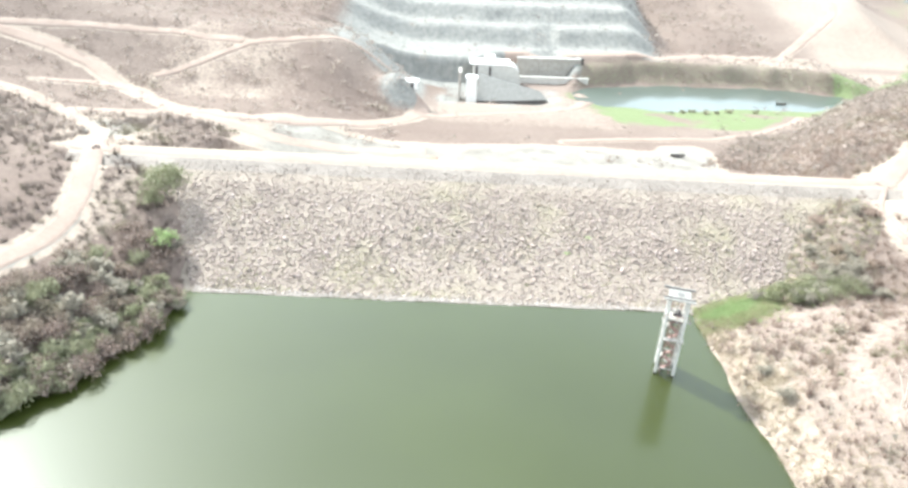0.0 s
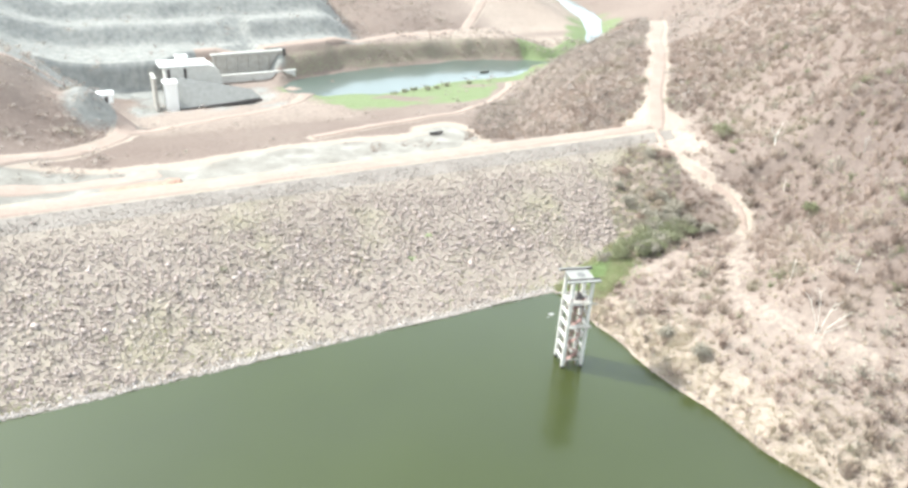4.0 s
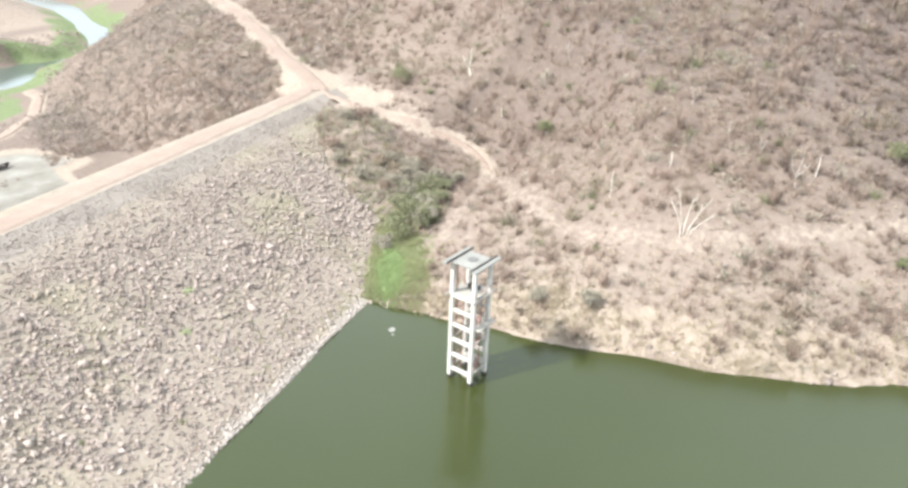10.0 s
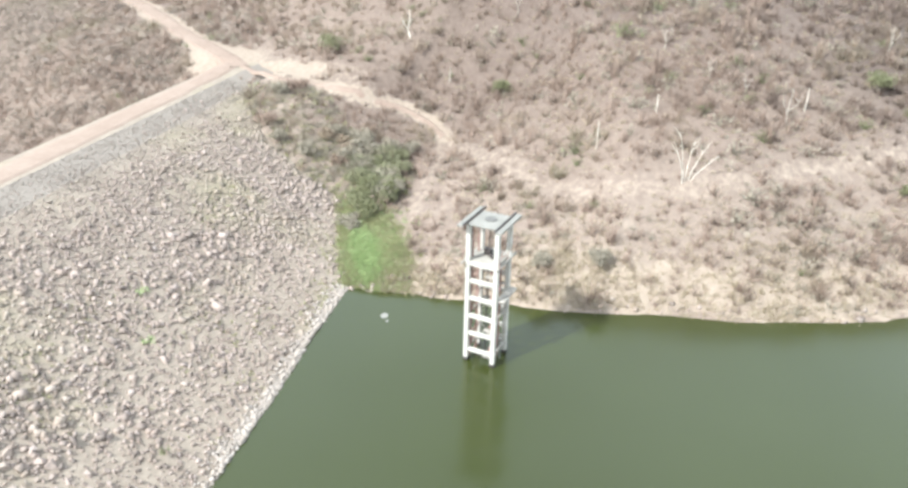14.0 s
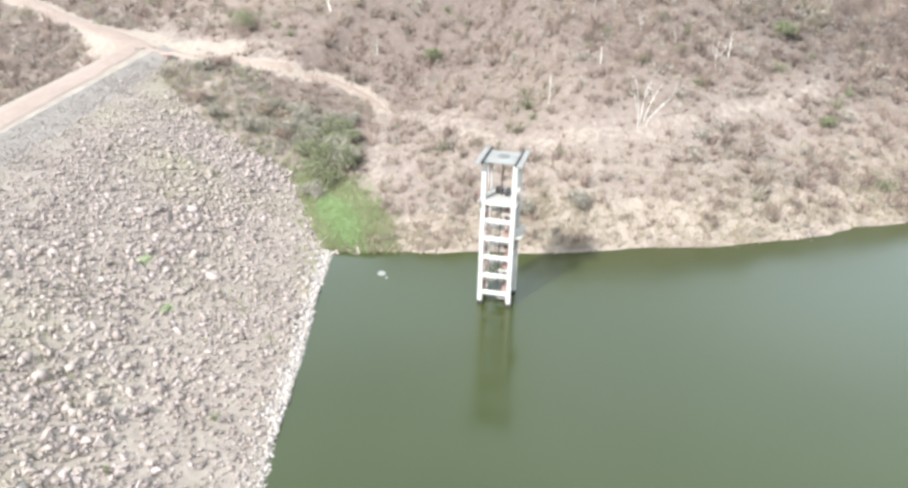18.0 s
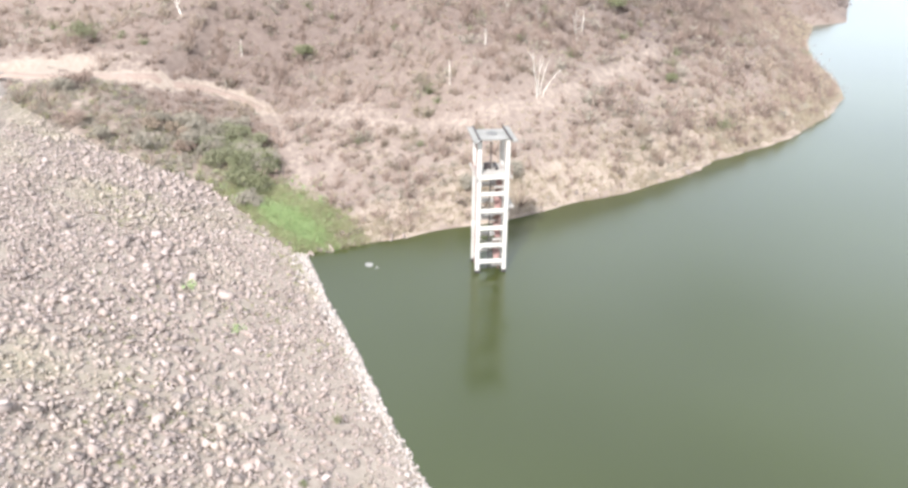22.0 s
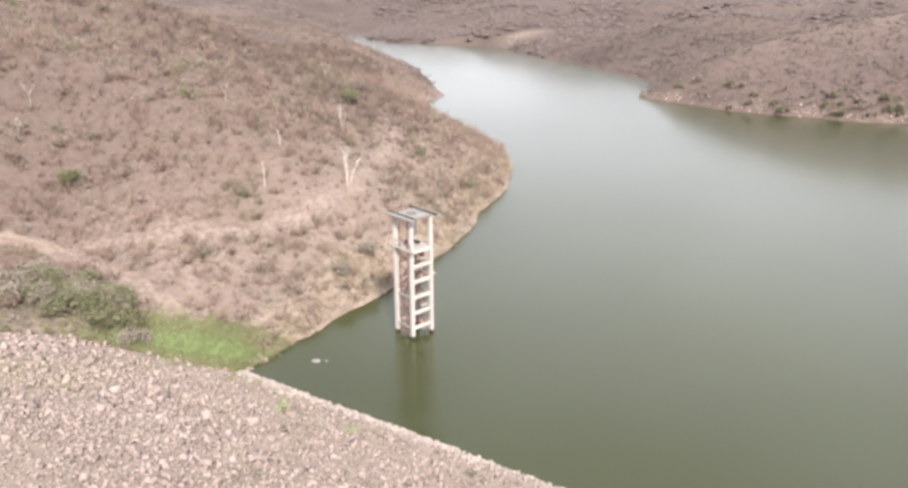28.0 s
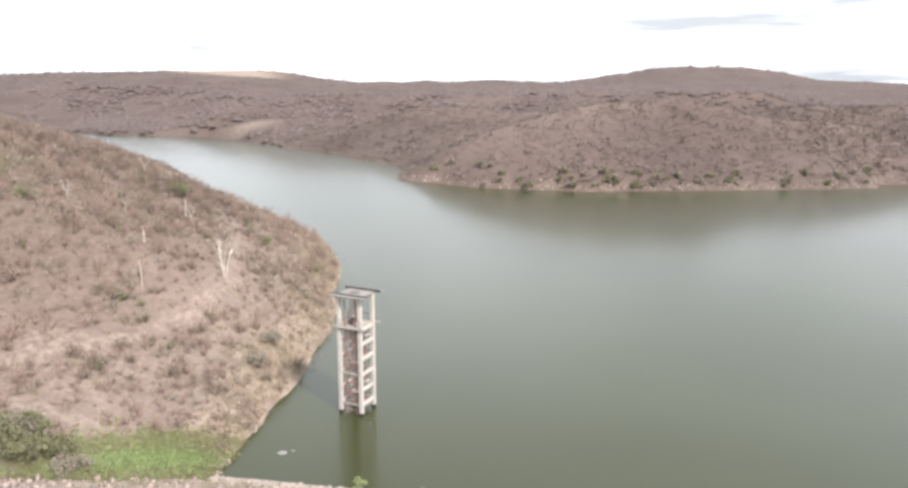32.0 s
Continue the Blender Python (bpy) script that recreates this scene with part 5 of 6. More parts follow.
    x, y, z, r = place(25000, -170, 190, -300, -98, 1.1, 1.25)
    tuft = [bush_proto(rng, 3, 9, 0.22) for _ in range(8)]
    scatter("shore_scrub", tuft, rng, x, y, z, r, 0.7, M_FAR, "brown thorn scrub on the hills across the lake", "scrub")
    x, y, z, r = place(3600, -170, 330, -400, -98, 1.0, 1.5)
    # shade between the ridges, painted as darker bushes away from the crests
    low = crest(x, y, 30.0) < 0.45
    scatter("ravine_scrub", tuft, rng, x[low], y[low], z[low], r[low], 0.8, M_SHADE_SCRUB, "bushes coloured dark for the shade in the ravines across the lake", "scrub")
    # the hillside over the bay lies in shade; the scrub colour carries that darkness
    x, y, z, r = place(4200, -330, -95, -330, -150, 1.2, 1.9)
    scatter("dark_scrub", tuft, rng, x, y, z, r, 0.8, M_SHADE_SCRUB, "dense scrub coloured dark for the shaded hillside over the bay", "scrub")
    n = 14000
    a = rng.uniform(math.radians(225), math.radians(325), n)
    rr = 600 + 2600 * rng.random(n) ** 1.6
    x, y = rr * np.cos(a), 90 + rr * np.sin(a)
    ok = np.exp(-((x - 1020) / 210) ** 2 - ((y + 1930) / 150) ** 2) < 0.45
    x, y, rr, n = x[ok], y[ok], rr[ok], int(ok.sum())
    z = land(x, y)
    scatter("distant_woods", [dome_proto(rng, 5, 1, 2, 0.25) for _ in range(6)], rng, x, y, z - 0.3, rng.uniform(3.0, 5.6, n) * (0.7 + rr / 3400), 0.45, M_FARTHER, "dull scrub woods on the distant hills", "woods")


scrub()

def dam_grass():
    rng = np.random.default_rng(91)
    n = 7000
    x, y = rng.uniform(-56, 70, n), 125 + 20 * rng.random(n) ** 1.7
    ok = on_face(x, y) & (rng.random(n) < 0.02 + 1.5 * fbm(x, y, 11, 3) + 0.35 * step(136, 126, y))
    x, y = x[ok], y[ok]
    protos = [bush_proto(rng, 16, 4, 0.08) for _ in range(4)]
    scatter("dry_grass", protos, rng, x, y, dam_height(y) + 0.05, rng.uniform(0.2, 0.5, len(x)), 0.9, M_YELLOW, "yellow-green dry grass between the riprap rocks", "grass")


dam_grass()


def leaf_cloud(rng, clumps, leaves, size, shape, leaf):
    """Leaf triangles in uneven clumps over an ellipsoid crown."""
    out = []
    for _ in range(clumps):
        d = rng.normal(size=3)
        d /= np.linalg.norm(d)
        d[2] = abs(d[2]) * 0.9 - 0.15
        c = d * rng.uniform(0.35, 0.8) * shape
        r = rng.uniform(0.28, 0.5) * size
        for _ in range(leaves):
            q = rng.normal(size=3)
            q *= r * rng.uniform(0.5, 1.0) / np.linalg.norm(q)
            p = c + q * (1, 1, 0.8)
            out.append([p + rng.normal(0, leaf, 3) for _ in range(3)])
    return np.array(out)


def shrub(name, label, category, x, y, r, h, leaf_mat, seed, group="", clumps=9, leaves=42, leaf=0.13):
    """A leafy shrub or small tree with stems and a crown of clumped leaves."""
    rng = np.random.default_rng(seed)
    t = thing(name, label, category, (x, y, ground_at(x, y) - 0.05), 0, group)
    bm = bmesh.new()
    for k in range(4):
        a = rng.uniform(0, 6.28)
        tip = (math.cos(a) * r * 0.5, math.sin(a) * r * 0.5, h * rng.uniform(0.5, 0.8))
        add_tube(bm, [(0.05 * math.cos(a), 0.05 * math.sin(a), -0.15), (tip[0] * 0.35, tip[1] * 0.35, tip[2] * 0.5), tip], [0.05 + 0.02 * r, 0.035 + 0.01 * r, 0.015], 5)
    part("trunk", bm, M_BARK, t)
    tris = leaf_cloud(rng, clumps, leaves, r, np.array([r, r, h * 0.55]), leaf)
    tris[:, :, 2] += h * 0.5
    soup("crown", tris, leaf_mat, t)
    return t


def dead_tree(x, y, h, seed, lean=0.1, forks=4, wood=M_DEADWOOD, slim=1.0, label="bare bleached dead tree on the dry hillside"):
    rng = np.random.default_rng(seed)
    t = thing("dead_tree", label, "tree", (x, y, ground_at(x, y) - 0.1), 0, "bare trees on the hill")
    fork = Vector((rng.normal(0, lean) * h, rng.normal(0, lean) * h, h * 0.32))
    part("trunk", add_tube(bmesh.new(), [(0, 0, -0.2), tuple(fork * 0.5 + Vector((0.05, 0, 0))), tuple(fork)], [0.03 * h * slim, 0.025 * h * slim, 0.02 * h * slim], 7), wood, t)
    for k in range(forks):
        a = k * 6.283 / forks + rng.uniform(-0.5, 0.5)
        out = rng.uniform(0.12, 0.3) * h
        top = Vector((fork.x + math.cos(a) * out, fork.y + math.sin(a) * out, h * rng.uniform(0.75, 1.0)))
        mid = fork.lerp(top, 0.5) + Vector((math.cos(a), math.sin(a), 0)) * 0.06 * h
        bm = add_tube(bmesh.new(), [tuple(fork), tuple(mid), tuple(top)], [0.016 * h * slim, 0.011 * h * slim, 0.005 * h * slim], 5)
        for m in range(3):
            s0 = mid.lerp(top, rng.uniform(0.0, 0.7))
            b = rng.uniform(0, 6.28)
            s1 = s0 + Vector((math.cos(b) * 0.1 * h, math.sin(b) * 0.1 * h, 0.12 * h * rng.uniform(0.5, 1)))
            add_tube(bm, [tuple(s0), tuple(s1)], [0.006 * h, 0.003 * h], 4)
        part("limb", bm, wood, t)
    return t


def snag(x, y, h, seed):
    rng = np.random.default_rng(seed)
    t = thing("snag", "thin pale standing dead trunk without branches", "tree", (x, y, ground_at(x, y) - 0.1), 0, "bare trees on the hill")
    part("trunk", add_tube(bmesh.new(), [(0, 0, -0.2), (rng.normal(0, 0.05), rng.normal(0, 0.05), h * 0.5), (rng.normal(0, 0.12), 0, h)], [0.09, 0.07, 0.03], 6), M_DEADWOOD, t)
    return t




def fan_tree(x, y, stems, seed):
    """A dead shrub-like tree: pale stems rising from one root and spreading, each with a few twigs."""
    rng = np.random.default_rng(seed)
    t = thing("dead_tree", "tall bleached dead tree with several spreading bare stems", "tree", (x, y, ground_at(x, y) - 0.1), 0, "bare trees on the hill")
    for ang, out, h, foot in stems:
        dx, dy = math.cos(radians(ang)), math.sin(radians(ang))
        path = [(foot * dx, foot * dy, -0.2), (foot * dx + 0.12 * out * dx, foot * dy + 0.12 * out * dy, 0.3 * h), (foot * dx + 0.55 * out * dx, foot * dy + 0.55 * out * dy, 0.66 * h), (foot * dx + out * dx, foot * dy + out * dy, h)]
        bm = add_tube(bmesh.new(), path, [0.065, 0.052, 0.036, 0.015], 6)
        for m in range(5):
            u = rng.uniform(0.45, 0.95)
            p = Vector(path[1]).lerp(Vector(path[3]), u)
            b = radians(ang + rng.uniform(-80, 80))
            q = p + Vector((math.cos(b) * 0.16 * h, math.sin(b) * 0.16 * h, rng.uniform(0.12, 0.24) * h))
            add_tube(bm, [tuple(p), tuple(p.lerp(q, 0.5) + Vector((0, 0, -0.06))), tuple(q)], [0.024, 0.018, 0.008], 5)
        part("limb", bm, M_DEADWOOD, t)
    return t


fan_tree(64.0, 84.4, ((128, 2.4, 6.0, 0.1), (100, 1.1, 6.8, 0.1), (-35, 1.0, 5.6, 0.3), (-52, 2.6, 4.8, 0.8), (-85, 3.0, 4.0, 0.9)), 5)
dead_tree(104.8, 130.5, 5.0, 6, 0.06, 3)
for k, (x, y, h) in enumerate(((76, 70.6, 5.2), (82.4, 80.7, 3.2), (123, 108, 4.5), (88, 87, 3.6), (95, 54, 4.5), (105, 111, 4.0), (80, 76, 3.0))):
    dead_tree(x, y, h, 30 + k, 0.05, 3 + k % 2, M_WEATHERED, 0.7)
for k, (x, y, h) in enumerate(((71.2, 95.6, 4.2), (75, 88, 2.6), (79, 68, 3.4), (100, 122, 3.0))):
    snag(x, y, h, 60 + k)

# leafy shrubs of the east side
for k, (x, y, r, h, m, lab) in enumerate((
        (106, 146, 2.6, 4.6, M_LEAF, "round green shrub among the dry scrub"), (86, 57, 2.4, 3.6, M_LEAF, "dark green shrub on the hillside"),
        (69, 56, 1.1, 1.8, M_LEAF, "small green shrub above the shore"), (96, 112, 1.9, 3.0, M_LEAF, "olive green shrub on the slope"),
        # the shrub at (51.5, 101) stands in for a shadowed undercut of the bank
        (52.5, 94, 1.7, 2.2, M_GREYLEAF, "grey-green shrub on the eroded bank"), (51.5, 101, 1.6, 1.9, M_GREYLEAF, "brushy shrub put in for the shadowed hollow in the bank"),
        (78.5, 128, 2.6, 3.4, M_OLIVE, "olive bush in the gully"), (74, 130.5, 2.4, 3.2, M_GREYLEAF, "grey-green bush in the gully"), (71, 127, 2.3, 2.8, M_OLIVE, "leafy bush in the gully"),
        (66.5, 128.5, 2.2, 2.8, M_LEAF, "dark green bush at the gully mouth"), (63, 126, 2.0, 2.2, M_LEAF, "green bush at the gully mouth"), (82, 133, 2.2, 2.6, M_GREYLEAF, "dry grey bush in the gully"),
        (60.5, 128, 1.8, 2.0, M_GREYLEAF, "grey bush beside the riprap"), (84, 125, 1.6, 1.8, M_GREYLEAF, "low dry bush beside the track"))):
    shrub("shrub", lab, "shrub", x, y, r * 1.15, h, m, 100 + k, "", 13, 64, 0.14)
for k in range(40):
    rg = np.random.default_rng(300 + k)
    if k < 26:
        x, y = rg.normal(72.5, 5.5), rg.normal(127.6, 2.6)
        y += 0.35 * (x - 72.5)
    else:
        x, y = rg.uniform(74, 92), rg.uniform(128, 150)
    if x > 60 and not on_face(np.array([x]), np.array([y]))[0] and clear_of_roads(np.array([x]), np.array([y]), 1.2)[0]:
        mt, lab = ((M_LEAF, "dense dull green bush in the gully"), (M_OLIVE, "dense olive bush in the gully"), (M_GREYLEAF, "grey half-bare bush in the gully"), (M_TWIG, "dry twiggy bush in the gully"))[k % 3 if k < 26 else 2 + k % 2]
        shrub("shrub", lab, "shrub", x, y, rg.uniform(1.7, 2.8) * (1 if k < 26 else 0.75), rg.uniform(1.8, 3.4) * (1 if k < 26 else 0.7), mt, 320 + k, "bushes in the gully", 12, 60, 0.15)


# shrubs beside the river pool
for k, (x, y, r) in enumerate(((92, 309, 2.0), (99, 312, 2.4), (103, 309, 2.2), (108, 312, 2.4), (113, 310, 1.8), (121, 314, 2.0), (134, 322, 2.0))):
    shrub("pool_shrub", "green shrub on the grassy bank of the river pool", "shrub", x, y - 3 + 5 * (k % 3) / 2, r, r * 0.6, M_OLIVE, 500 + k, "shrubs by the pool", 9, 30, 0.22)


def gully_grass():
    rng = np.random.default_rng(44)
    n = 7000
    x, y = rng.normal(55.2, 5.4, n), rng.normal(123.0, 2.3, n)
    y = y + 0.42 * (x - 54)
    d = shore_distance(x, y)
    ok = (d > 0.4) & (y < np.interp(x, [46, 50, 58, 68], [124.5, 126, 129, 133])) & (y > 116)
    x, y = x[ok], y[ok]
    z = np.array([ground_at(a, b) for a, b in zip(x, y)])
    protos = [bush_proto(rng, 12, 12, 0.1) for _ in range(4)]
    pale = rng.random(len(x)) < np.clip(1.0 - 1.5 * np.exp(-((x - 54) / 5.5) ** 2 - ((y - 123.8 - 0.4 * (x - 54)) / 2.0) ** 2), 0.1, 0.85)
    h = rng.uniform(0.3, 0.85, len(x))
    scatter("pale_grass", protos, rng, x[pale], y[pale], z[pale], h[pale], 1.1, M_YELLOW, "dull yellow-green grass round the gully mouth", "grass")
    x, y, z, h = x[~pale], y[~pale], z[~pale], h[~pale]
    scatter("reed_grass", protos, rng, x, y, z, h, 1.2, M_BRIGHT, "bright green grass filling the gully mouth", "grass")


gully_grass()

for k, (x, y, r) in enumerate(((22.4, 134.2, 0.95), (26.7, 137.2, 0.85), (-4, 131, 0.7), (5.5, 132.5, 0.55), (-28, 133, 0.8), (-9, 140, 0.9), (14, 128.4, 0.5))):
    shrub("weed_tuft", "small green weed tuft between the riprap rocks", "weed", x, y, r, r * 1.1, M_BRIGHT if k < 2 else M_LEAF, 140 + k, "weeds on the dam", 5, 26, 0.07)

# wooded west bank
shrub("tree", "large rounded dull green tree at the dam end", "tree", -63.6, 147.0, 5.7, 8.6, M_LEAF, 160, "", 34, 90, 0.2)
shrub("tree", "bright green tree beside the riprap", "tree", -59.8, 131.8, 3.5, 5.2, M_BRIGHT, 161, "", 20, 70, 0.17)
shrub("tree", "second dull green tree beside the road", "tree", -66.2, 142.5, 3.2, 4.6, M_LEAF, 162, "", 13, 70, 0.18)


def west_bank():
    rng = np.random.default_rng(77)
    kinds = []
    for k, (mt, lab) in enumerate(((M_GREYLEAF, "grey leafless bank tree"), (M_OLIVE, "dull olive bank shrub"), (M_LEAF, "dull green bank tree"), (M_THORN, "bare twiggy bank tree"), (M_OLIVE, "bushy olive-grey bank tree"))):
        kinds.append(shrub("bank_tree", lab + " on the lake shore", "tree", -64 - k, 104 - 3 * k, 2.0 + 0.15 * k, 3.2, mt, 170 + k, "trees of the west bank", 12, 60, 0.17))
    count = 0
    while count < 250:
        x, y = rng.uniform(-98, -52), rng.uniform(66, 136)
        d = float(shore_distance(np.array([x]), np.array([y]))[0])
        if count >= 185 and d > 2.2:
            continue
        if d < -1.4 or d > 20 or not clear_of_roads(np.array([x]), np.array([y]), 2.0)[0] or abs(x + 74) < 5 and y > 122 or (y > 122 and x > np.interp(y, [123, 139], [-54, -61])):
            continue
        k = int(rng.choice(5, p=(0.2, 0.26, 0.16, 0.2, 0.18) if d < 6 else (0.26, 0.05, 0.03, 0.6, 0.06)))
        s = rng.uniform(0.75, 1.55)
        copy_thing(kinds[k], Matrix.LocRotScale((x, y, ground_at(x, y) - 0.05), Euler((0, 0, rng.uniform(0, 6.28))), (s, s, s * rng.uniform(0.8, 1.15))))
        count += 1


west_bank()

# ---- intake works below the dam ----


def intake_works():
    b = thing("intake_building", "white concrete intake building with a small roof cabin", "building", (19, 351, -19.6))
    bm = bmesh.new()
    prof = [(-11, 0), (11.5, 0), (11.5, 4.2), (10.6, 7.4), (8.6, 9.7), (6.0, 10.6), (-11, 10.6)]
    front = [bm.verts.new((px, -5, pz)) for px, pz in prof]
    back = [bm.verts.new((px, 5, pz)) for px, pz in prof]
    bm.faces.new(front)
    bm.faces.new(back[::-1])
    for k in range(len(prof)):
        q = (k + 1) % len(prof)
        bm.faces.new((front[q], front[k], back[k], back[q]))
    part("wall", bm, M_CONCRETE, b)
    box("roof_edge", (19.5, 10.8, 0.5), (-3.2, 0, 10.85), M_WHITE, b)
    cabin = box("roof_cabin", (4.2, 3.6, 2.5), (-3.4, 0, 12.35), M_WHITE, b)
    box("cabin_roof", (4.7, 4.1, 0.25), (-3.4, 0, 13.7), M_WHITE, cabin)
    # dark blocks on the wall stand in for the shaded gap beside the pier
    for sx in (-9.6, -3.2):
        box("gate_slot", (1.0, 0.5, 9.5), (sx, -5.1, 5.0), M_STEEL, b, label="dark block put in for the shaded gap beside the pier")
    p = thing("gate_pier", "white concrete pier beside the channel", "pier", (6.6, 322, -19.6))
    box("shaft", (4.6, 5.0, 11.4), (0, 0, 5.2), M_WHITE, p, bevel=0.1)
    box("cap", (5.2, 5.6, 0.5), (0, 0, 11.1), M_WHITE, p)
    w = thing("side_pier", "narrow grey concrete pier beside the channel", "pier", (1.4, 326, -19.2))
    box("shaft", (1.1, 9.0, 12.6), (0, 0, 5.8), M_DIRTY, w)
    box("cap", (1.4, 9.4, 0.4), (0, 0, 12.2), M_DIRTY, w)
    # sloping apron between the pier and the bank
    a = thing("apron_wall", "sloping grey concrete apron with a shadowed foot", "wall", (9.2, 320, -19.6))
    bm = bmesh.new()
    quad = [(0, 0, 0.4), (32, 5, 1.4), (29.1, 8.1, 4.24), (1.0, 12, 10.2)]
    lo = [bm.verts.new(q) for q in quad]
    hi = [bm.verts.new((q[0], q[1] + 1.2, q[2] - 1.6)) for q in quad]
    bm.faces.new(lo)
    bm.faces.new(hi[::-1])
    for k in range(4):
        q = (k + 1) % 4
        bm.faces.new((lo[q], lo[k], hi[k], hi[q]))
    bmesh.ops.recalc_face_normals(bm, faces=bm.faces[:])
    part("slab", bm, M_ROOF, a)
    # dark strip added for the shadowed gap beneath the apron
    box("foot_beam", (33, 0.9, 0.9), (16, 2.1, 0.5), M_STEEL, a, (0, 0, 8.8), label="dark strip put in for the shadow at the apron foot")
    r = thing("retaining_wall", "long grey concrete retaining wall above the channel", "wall", (46, 365.5, -19.8))
    box("panel", (32, 1.2, 10.4), (0, 0, 5.2), M_DIRTY, r, (0, 0, 4))
    box("coping", (33, 1.8, 0.5), (0, 0, 10.6), M_CONCRETE, r, (0, 0, 4))
    for k in range(7):
        box("buttress", (0.5, 0.5, 10), (-14.5 + 4.8 * k, -0.85 + (-14.5 + 4.8 * k) * 0.07, 5.0), M_DIRTY, r, (0, 0, 4))
    box("end_pillar", (1.3, 2.0, 11.2), (16.5, 1.1, 5.6), M_STEEL, r)
    l = thing("channel_wall", "low pale concrete channel wall", "wall", (48, 357, -20.2))
    box("panel", (34, 1.0, 3.6), (0, 0, 1.8), M_CONCRETE, l, (0, 0, 3))
    box("coping", (34.4, 1.5, 0.3), (0, 0, 3.75), M_CONCRETE, l, (0, 0, 3))
    h = thing("guard_hut", "small white hut beside the curving road", "building", (-18, 279, land_at(-18, 279) - 0.6))
    box("wall", (5.0, 3.6, 2.6), (0, 0, 1.2), M_WHITE, h)
    box("roof", (5.8, 4.4, 0.3), (0, 0, 2.65), M_WHITE, h)
    box("door", (0.9, 0.1, 2.0), (0.6, -1.84, 1.0), M_STEEL, h)


intake_works()


def boat(name, label, x, y, z, rz, length, mat):
    t = thing(name, label, "boat", (x, y, z), rz)
    bm = bmesh.new()
    rings = []
    for k in range(9):
        s = -1 + 2 * k / 8
        half = 0.85 * (1 - abs(s) ** 2.6) + 0.04
        rise = 0.25 * s * s
        rings.append([bm.verts.new((s * length / 2, yy * half, zz + rise)) for yy, zz in ((-1, 0.62), (-0.75, 0.12), (0, 0), (0.75, 0.12), (1, 0.62), (0.86, 0.62), (0.6, 0.2), (0, 0.12), (-0.6, 0.2), (-0.86, 0.62))])
    for r0, r1 in zip(rings, rings[1:]):
        for k in range(10):
            bm.faces.new((r0[k], r0[(k + 1) % 10], r1[(k + 1) % 10], r1[k]))
    bm.faces.new(rings[0][::-1])
    bm.faces.new(rings[-1])
    bmesh.ops.recalc_face_normals(bm, faces=bm.faces[:])
    part("hull", bm, mat, t)
    for s in (-0.2, 0.2):
        box("thwart", (0.25, 1.4, 0.05), (s * length, 0, 0.48), M_BARK, t)
    return t


boat("rowing_boat", "long dark wooden boat lying on the pale flat", 71.8, 225.5, land_at(71.8, 225.5) + 0.05, 4, 4.8, M_STEEL)
boat("moored_boat", "dark boat moored in the river pool", 156, 343, -20.55, 8, 5.6, M_STEEL)


def parked_motorcycle(x, y, rz):
    t = thing("parked_motorcycle", "small dark motorcycle parked at the road fork", "motorcycle", (x, y, ground_at(x, y) + 0.1), rz)
    for sx in (-0.62, 0.62):
        w = part("wheel", add_tube(bmesh.new(), [(sx, -0.07, 0.32), (sx, 0.07, 0.32)], [0.32, 0.32], 16), M_STEEL, t)
        tube("hub", [(sx, -0.1, 0.32), (sx, 0.1, 0.32)], 0.09, M_CONCRETE, w, 10)
    bm = add_tube(bmesh.new(), [(-0.62, 0, 0.34), (-0.2, 0, 0.55), (0.35, 0, 0.78), (0.62, 0, 0.34)], [0.05, 0.06, 0.06, 0.04], 6)
    add_box(bm, (0.42, 0.28, 0.34), (-0.02, 0, 0.42), bevel=0.05)
    part("frame", bm, M_STEEL, t)
    box("seat", (0.72, 0.26, 0.12), (-0.32, 0, 0.82), M_STEEL, t, bevel=0.05)
    box("fuel_tank", (0.42, 0.26, 0.24), (0.18, 0, 0.86), M_RUST, t, bevel=0.08)
    tube("handlebar", [(0.38, -0.36, 1.04), (0.42, 0, 0.98), (0.38, 0.36, 1.04)], 0.02, M_STEEL, t, 6)
    tube("headlight", [(0.5, 0, 0.9), (0.6, 0, 0.9)], [0.09, 0.11], M_WHITE, t, 10)


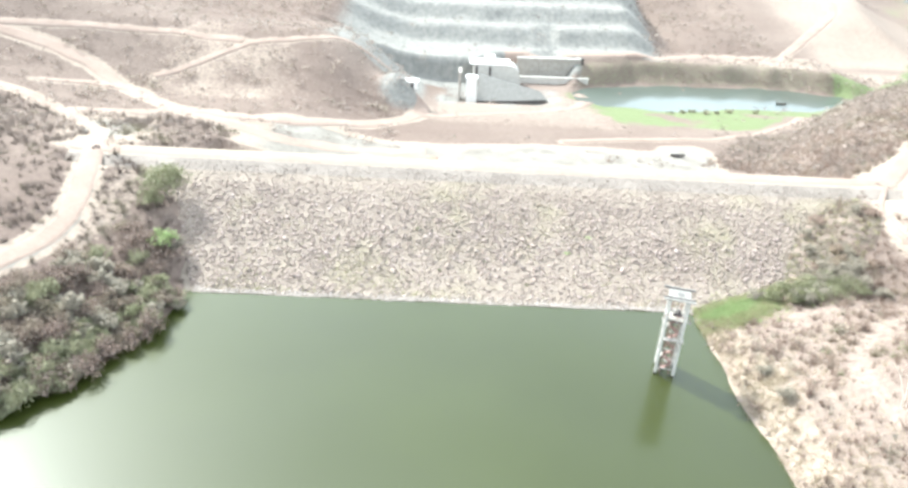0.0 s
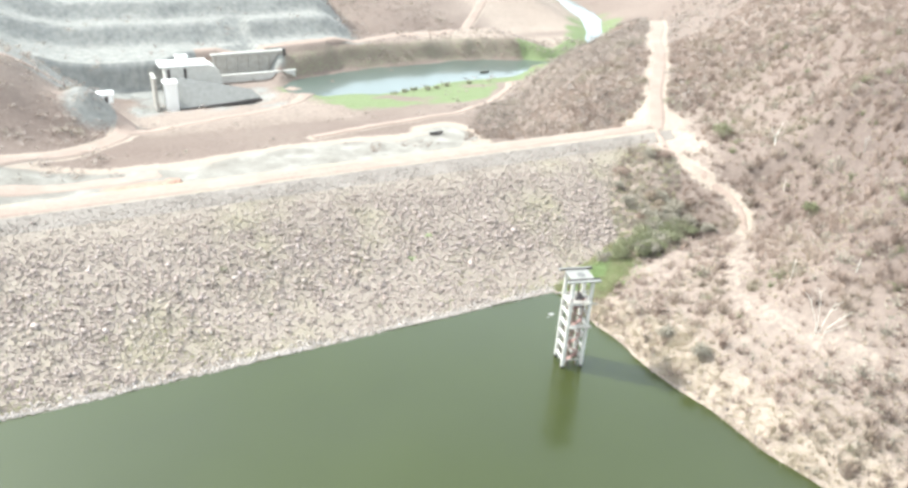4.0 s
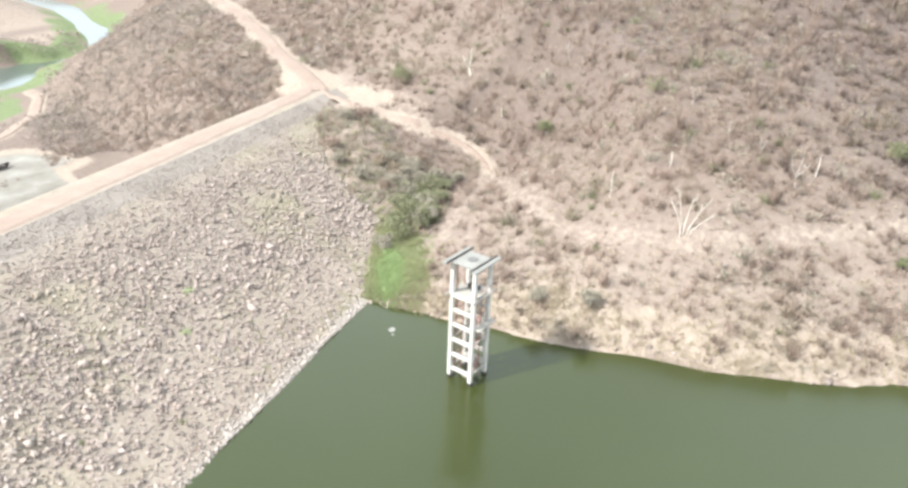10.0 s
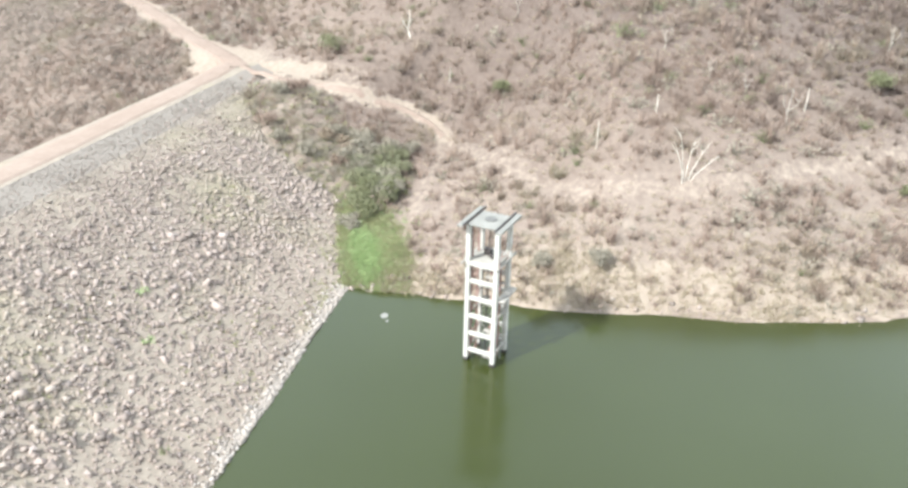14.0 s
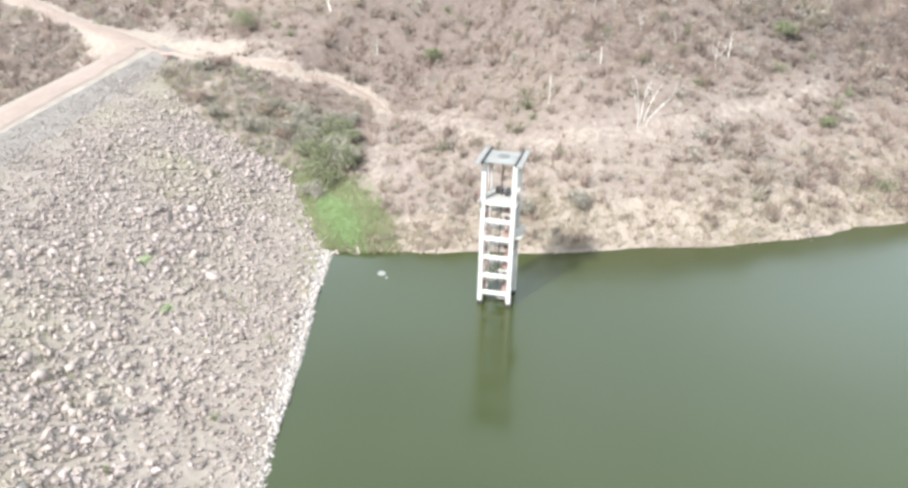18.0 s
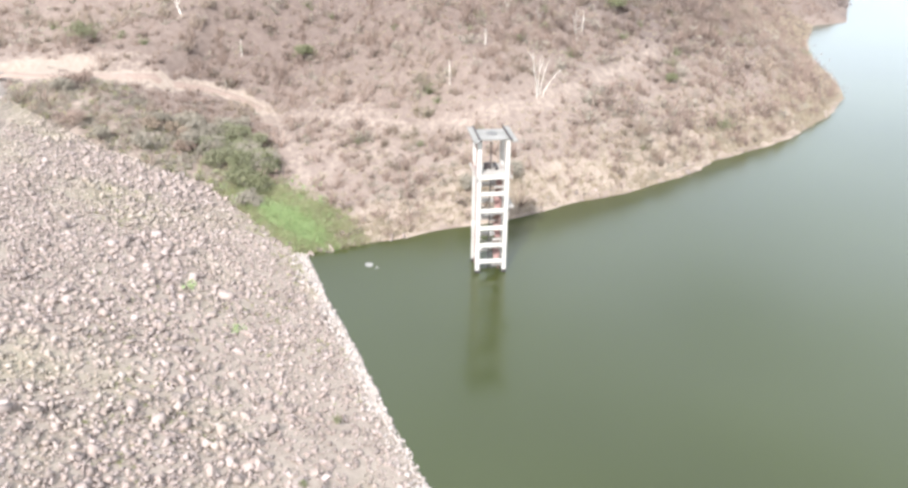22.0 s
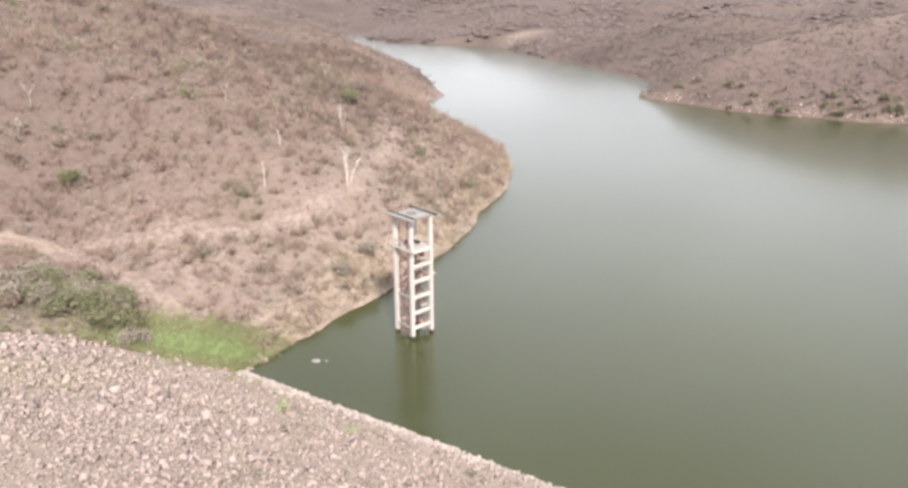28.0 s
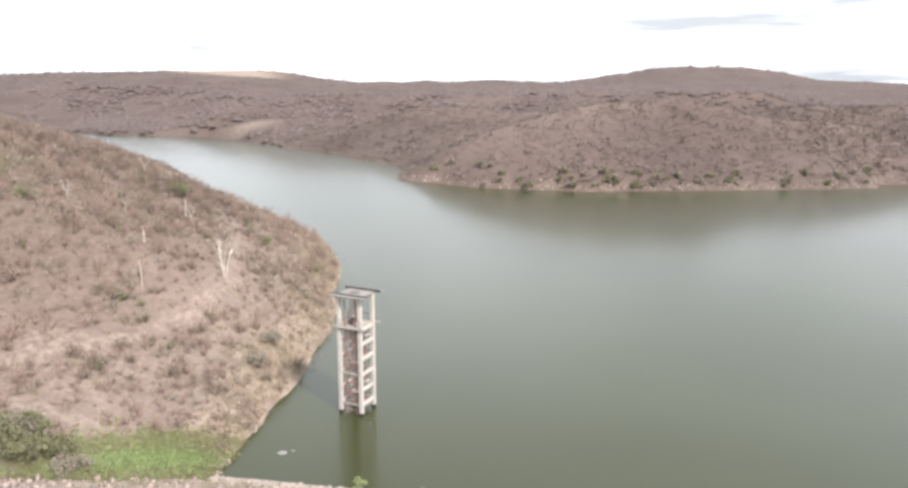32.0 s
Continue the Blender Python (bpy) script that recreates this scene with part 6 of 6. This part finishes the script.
parked_motorcycle(-85.5, 163.2, 40)


def heap(x, y, r, h, mat, label):
    bm = bmesh.new()
    bmesh.ops.create_icosphere(bm, subdivisions=4, radius=1.0)
    for v in bm.verts:
        k = 1 + 0.3 * noise.noise(v.co * 1.5) + 0.1 * noise.noise(v.co * 5)
        v.co = Vector((v.co.x * r * k, v.co.y * r * k, v.co.z * h * k))
    ob = part("soil_heap", bm, mat)
    ob.location = (x, y, land_at(x, y))
    return tagged(ob, label, "heap")


patch = heap(-15, 211.0, 1.0, 0.16, M_REDSOIL, "thin scatter of reddish soil on the sandy flat")
patch.name, patch.scale = "red_soil_patch", (10.0, 2.4, 1.0)
heap(-7.8, 209.5, 2.6, 1.5, M_REDSOIL, "heap of dark red soil on the sandy flat")


def far_shore():
    rng = np.random.default_rng(88)
    kinds = [shrub("shore_shrub", "green shrub on the far lake shore", "shrub", -6 + 9 * k, -103.5 - k, 2.2, 2.6, (M_LEAF, M_GREYLEAF, M_OLIVE)[k], 400 + k, "shrubs of the far shore", 8, 30, 0.24) for k in range(3)]
    count = 0
    while count < 95:
        x, y = rng.uniform(-118, 92), rng.uniform(-150, -98)
        d = float(shore_distance(np.array([x]), np.array([y]))[0])
        if d < 0.3 or d > 7.0 or rng.random() > 0.35 + 0.65 * math.exp(-((x + 30) / 45) ** 2):
            continue
        s = rng.uniform(0.35, 1.15)
        copy_thing(kinds[int(rng.integers(0, 3))], Matrix.LocRotScale((x, y, ground_at(x, y) - 0.1), Euler((0, 0, rng.uniform(0, 6.28))), (s, s, s)))
        count += 1
    n = 2000
    x, y = rng.uniform(-118, 92, n), rng.uniform(-150, -97, n)
    d = shore_distance(x, y)
    ok = (d > 0.1) & (d < 3.0)
    x, y = x[ok], y[ok]
    r = rng.uniform(0.2, 0.7, len(x))
    tagged(solids("shore_rocks", ICO_V, ICO_F, rock_matrices(rng, x, y, land(x, y) + 0.1, r), M_ROCK, None, 0.12, rng), "pale rocks along the far shore", "rocks", kind="stuff")


far_shore()
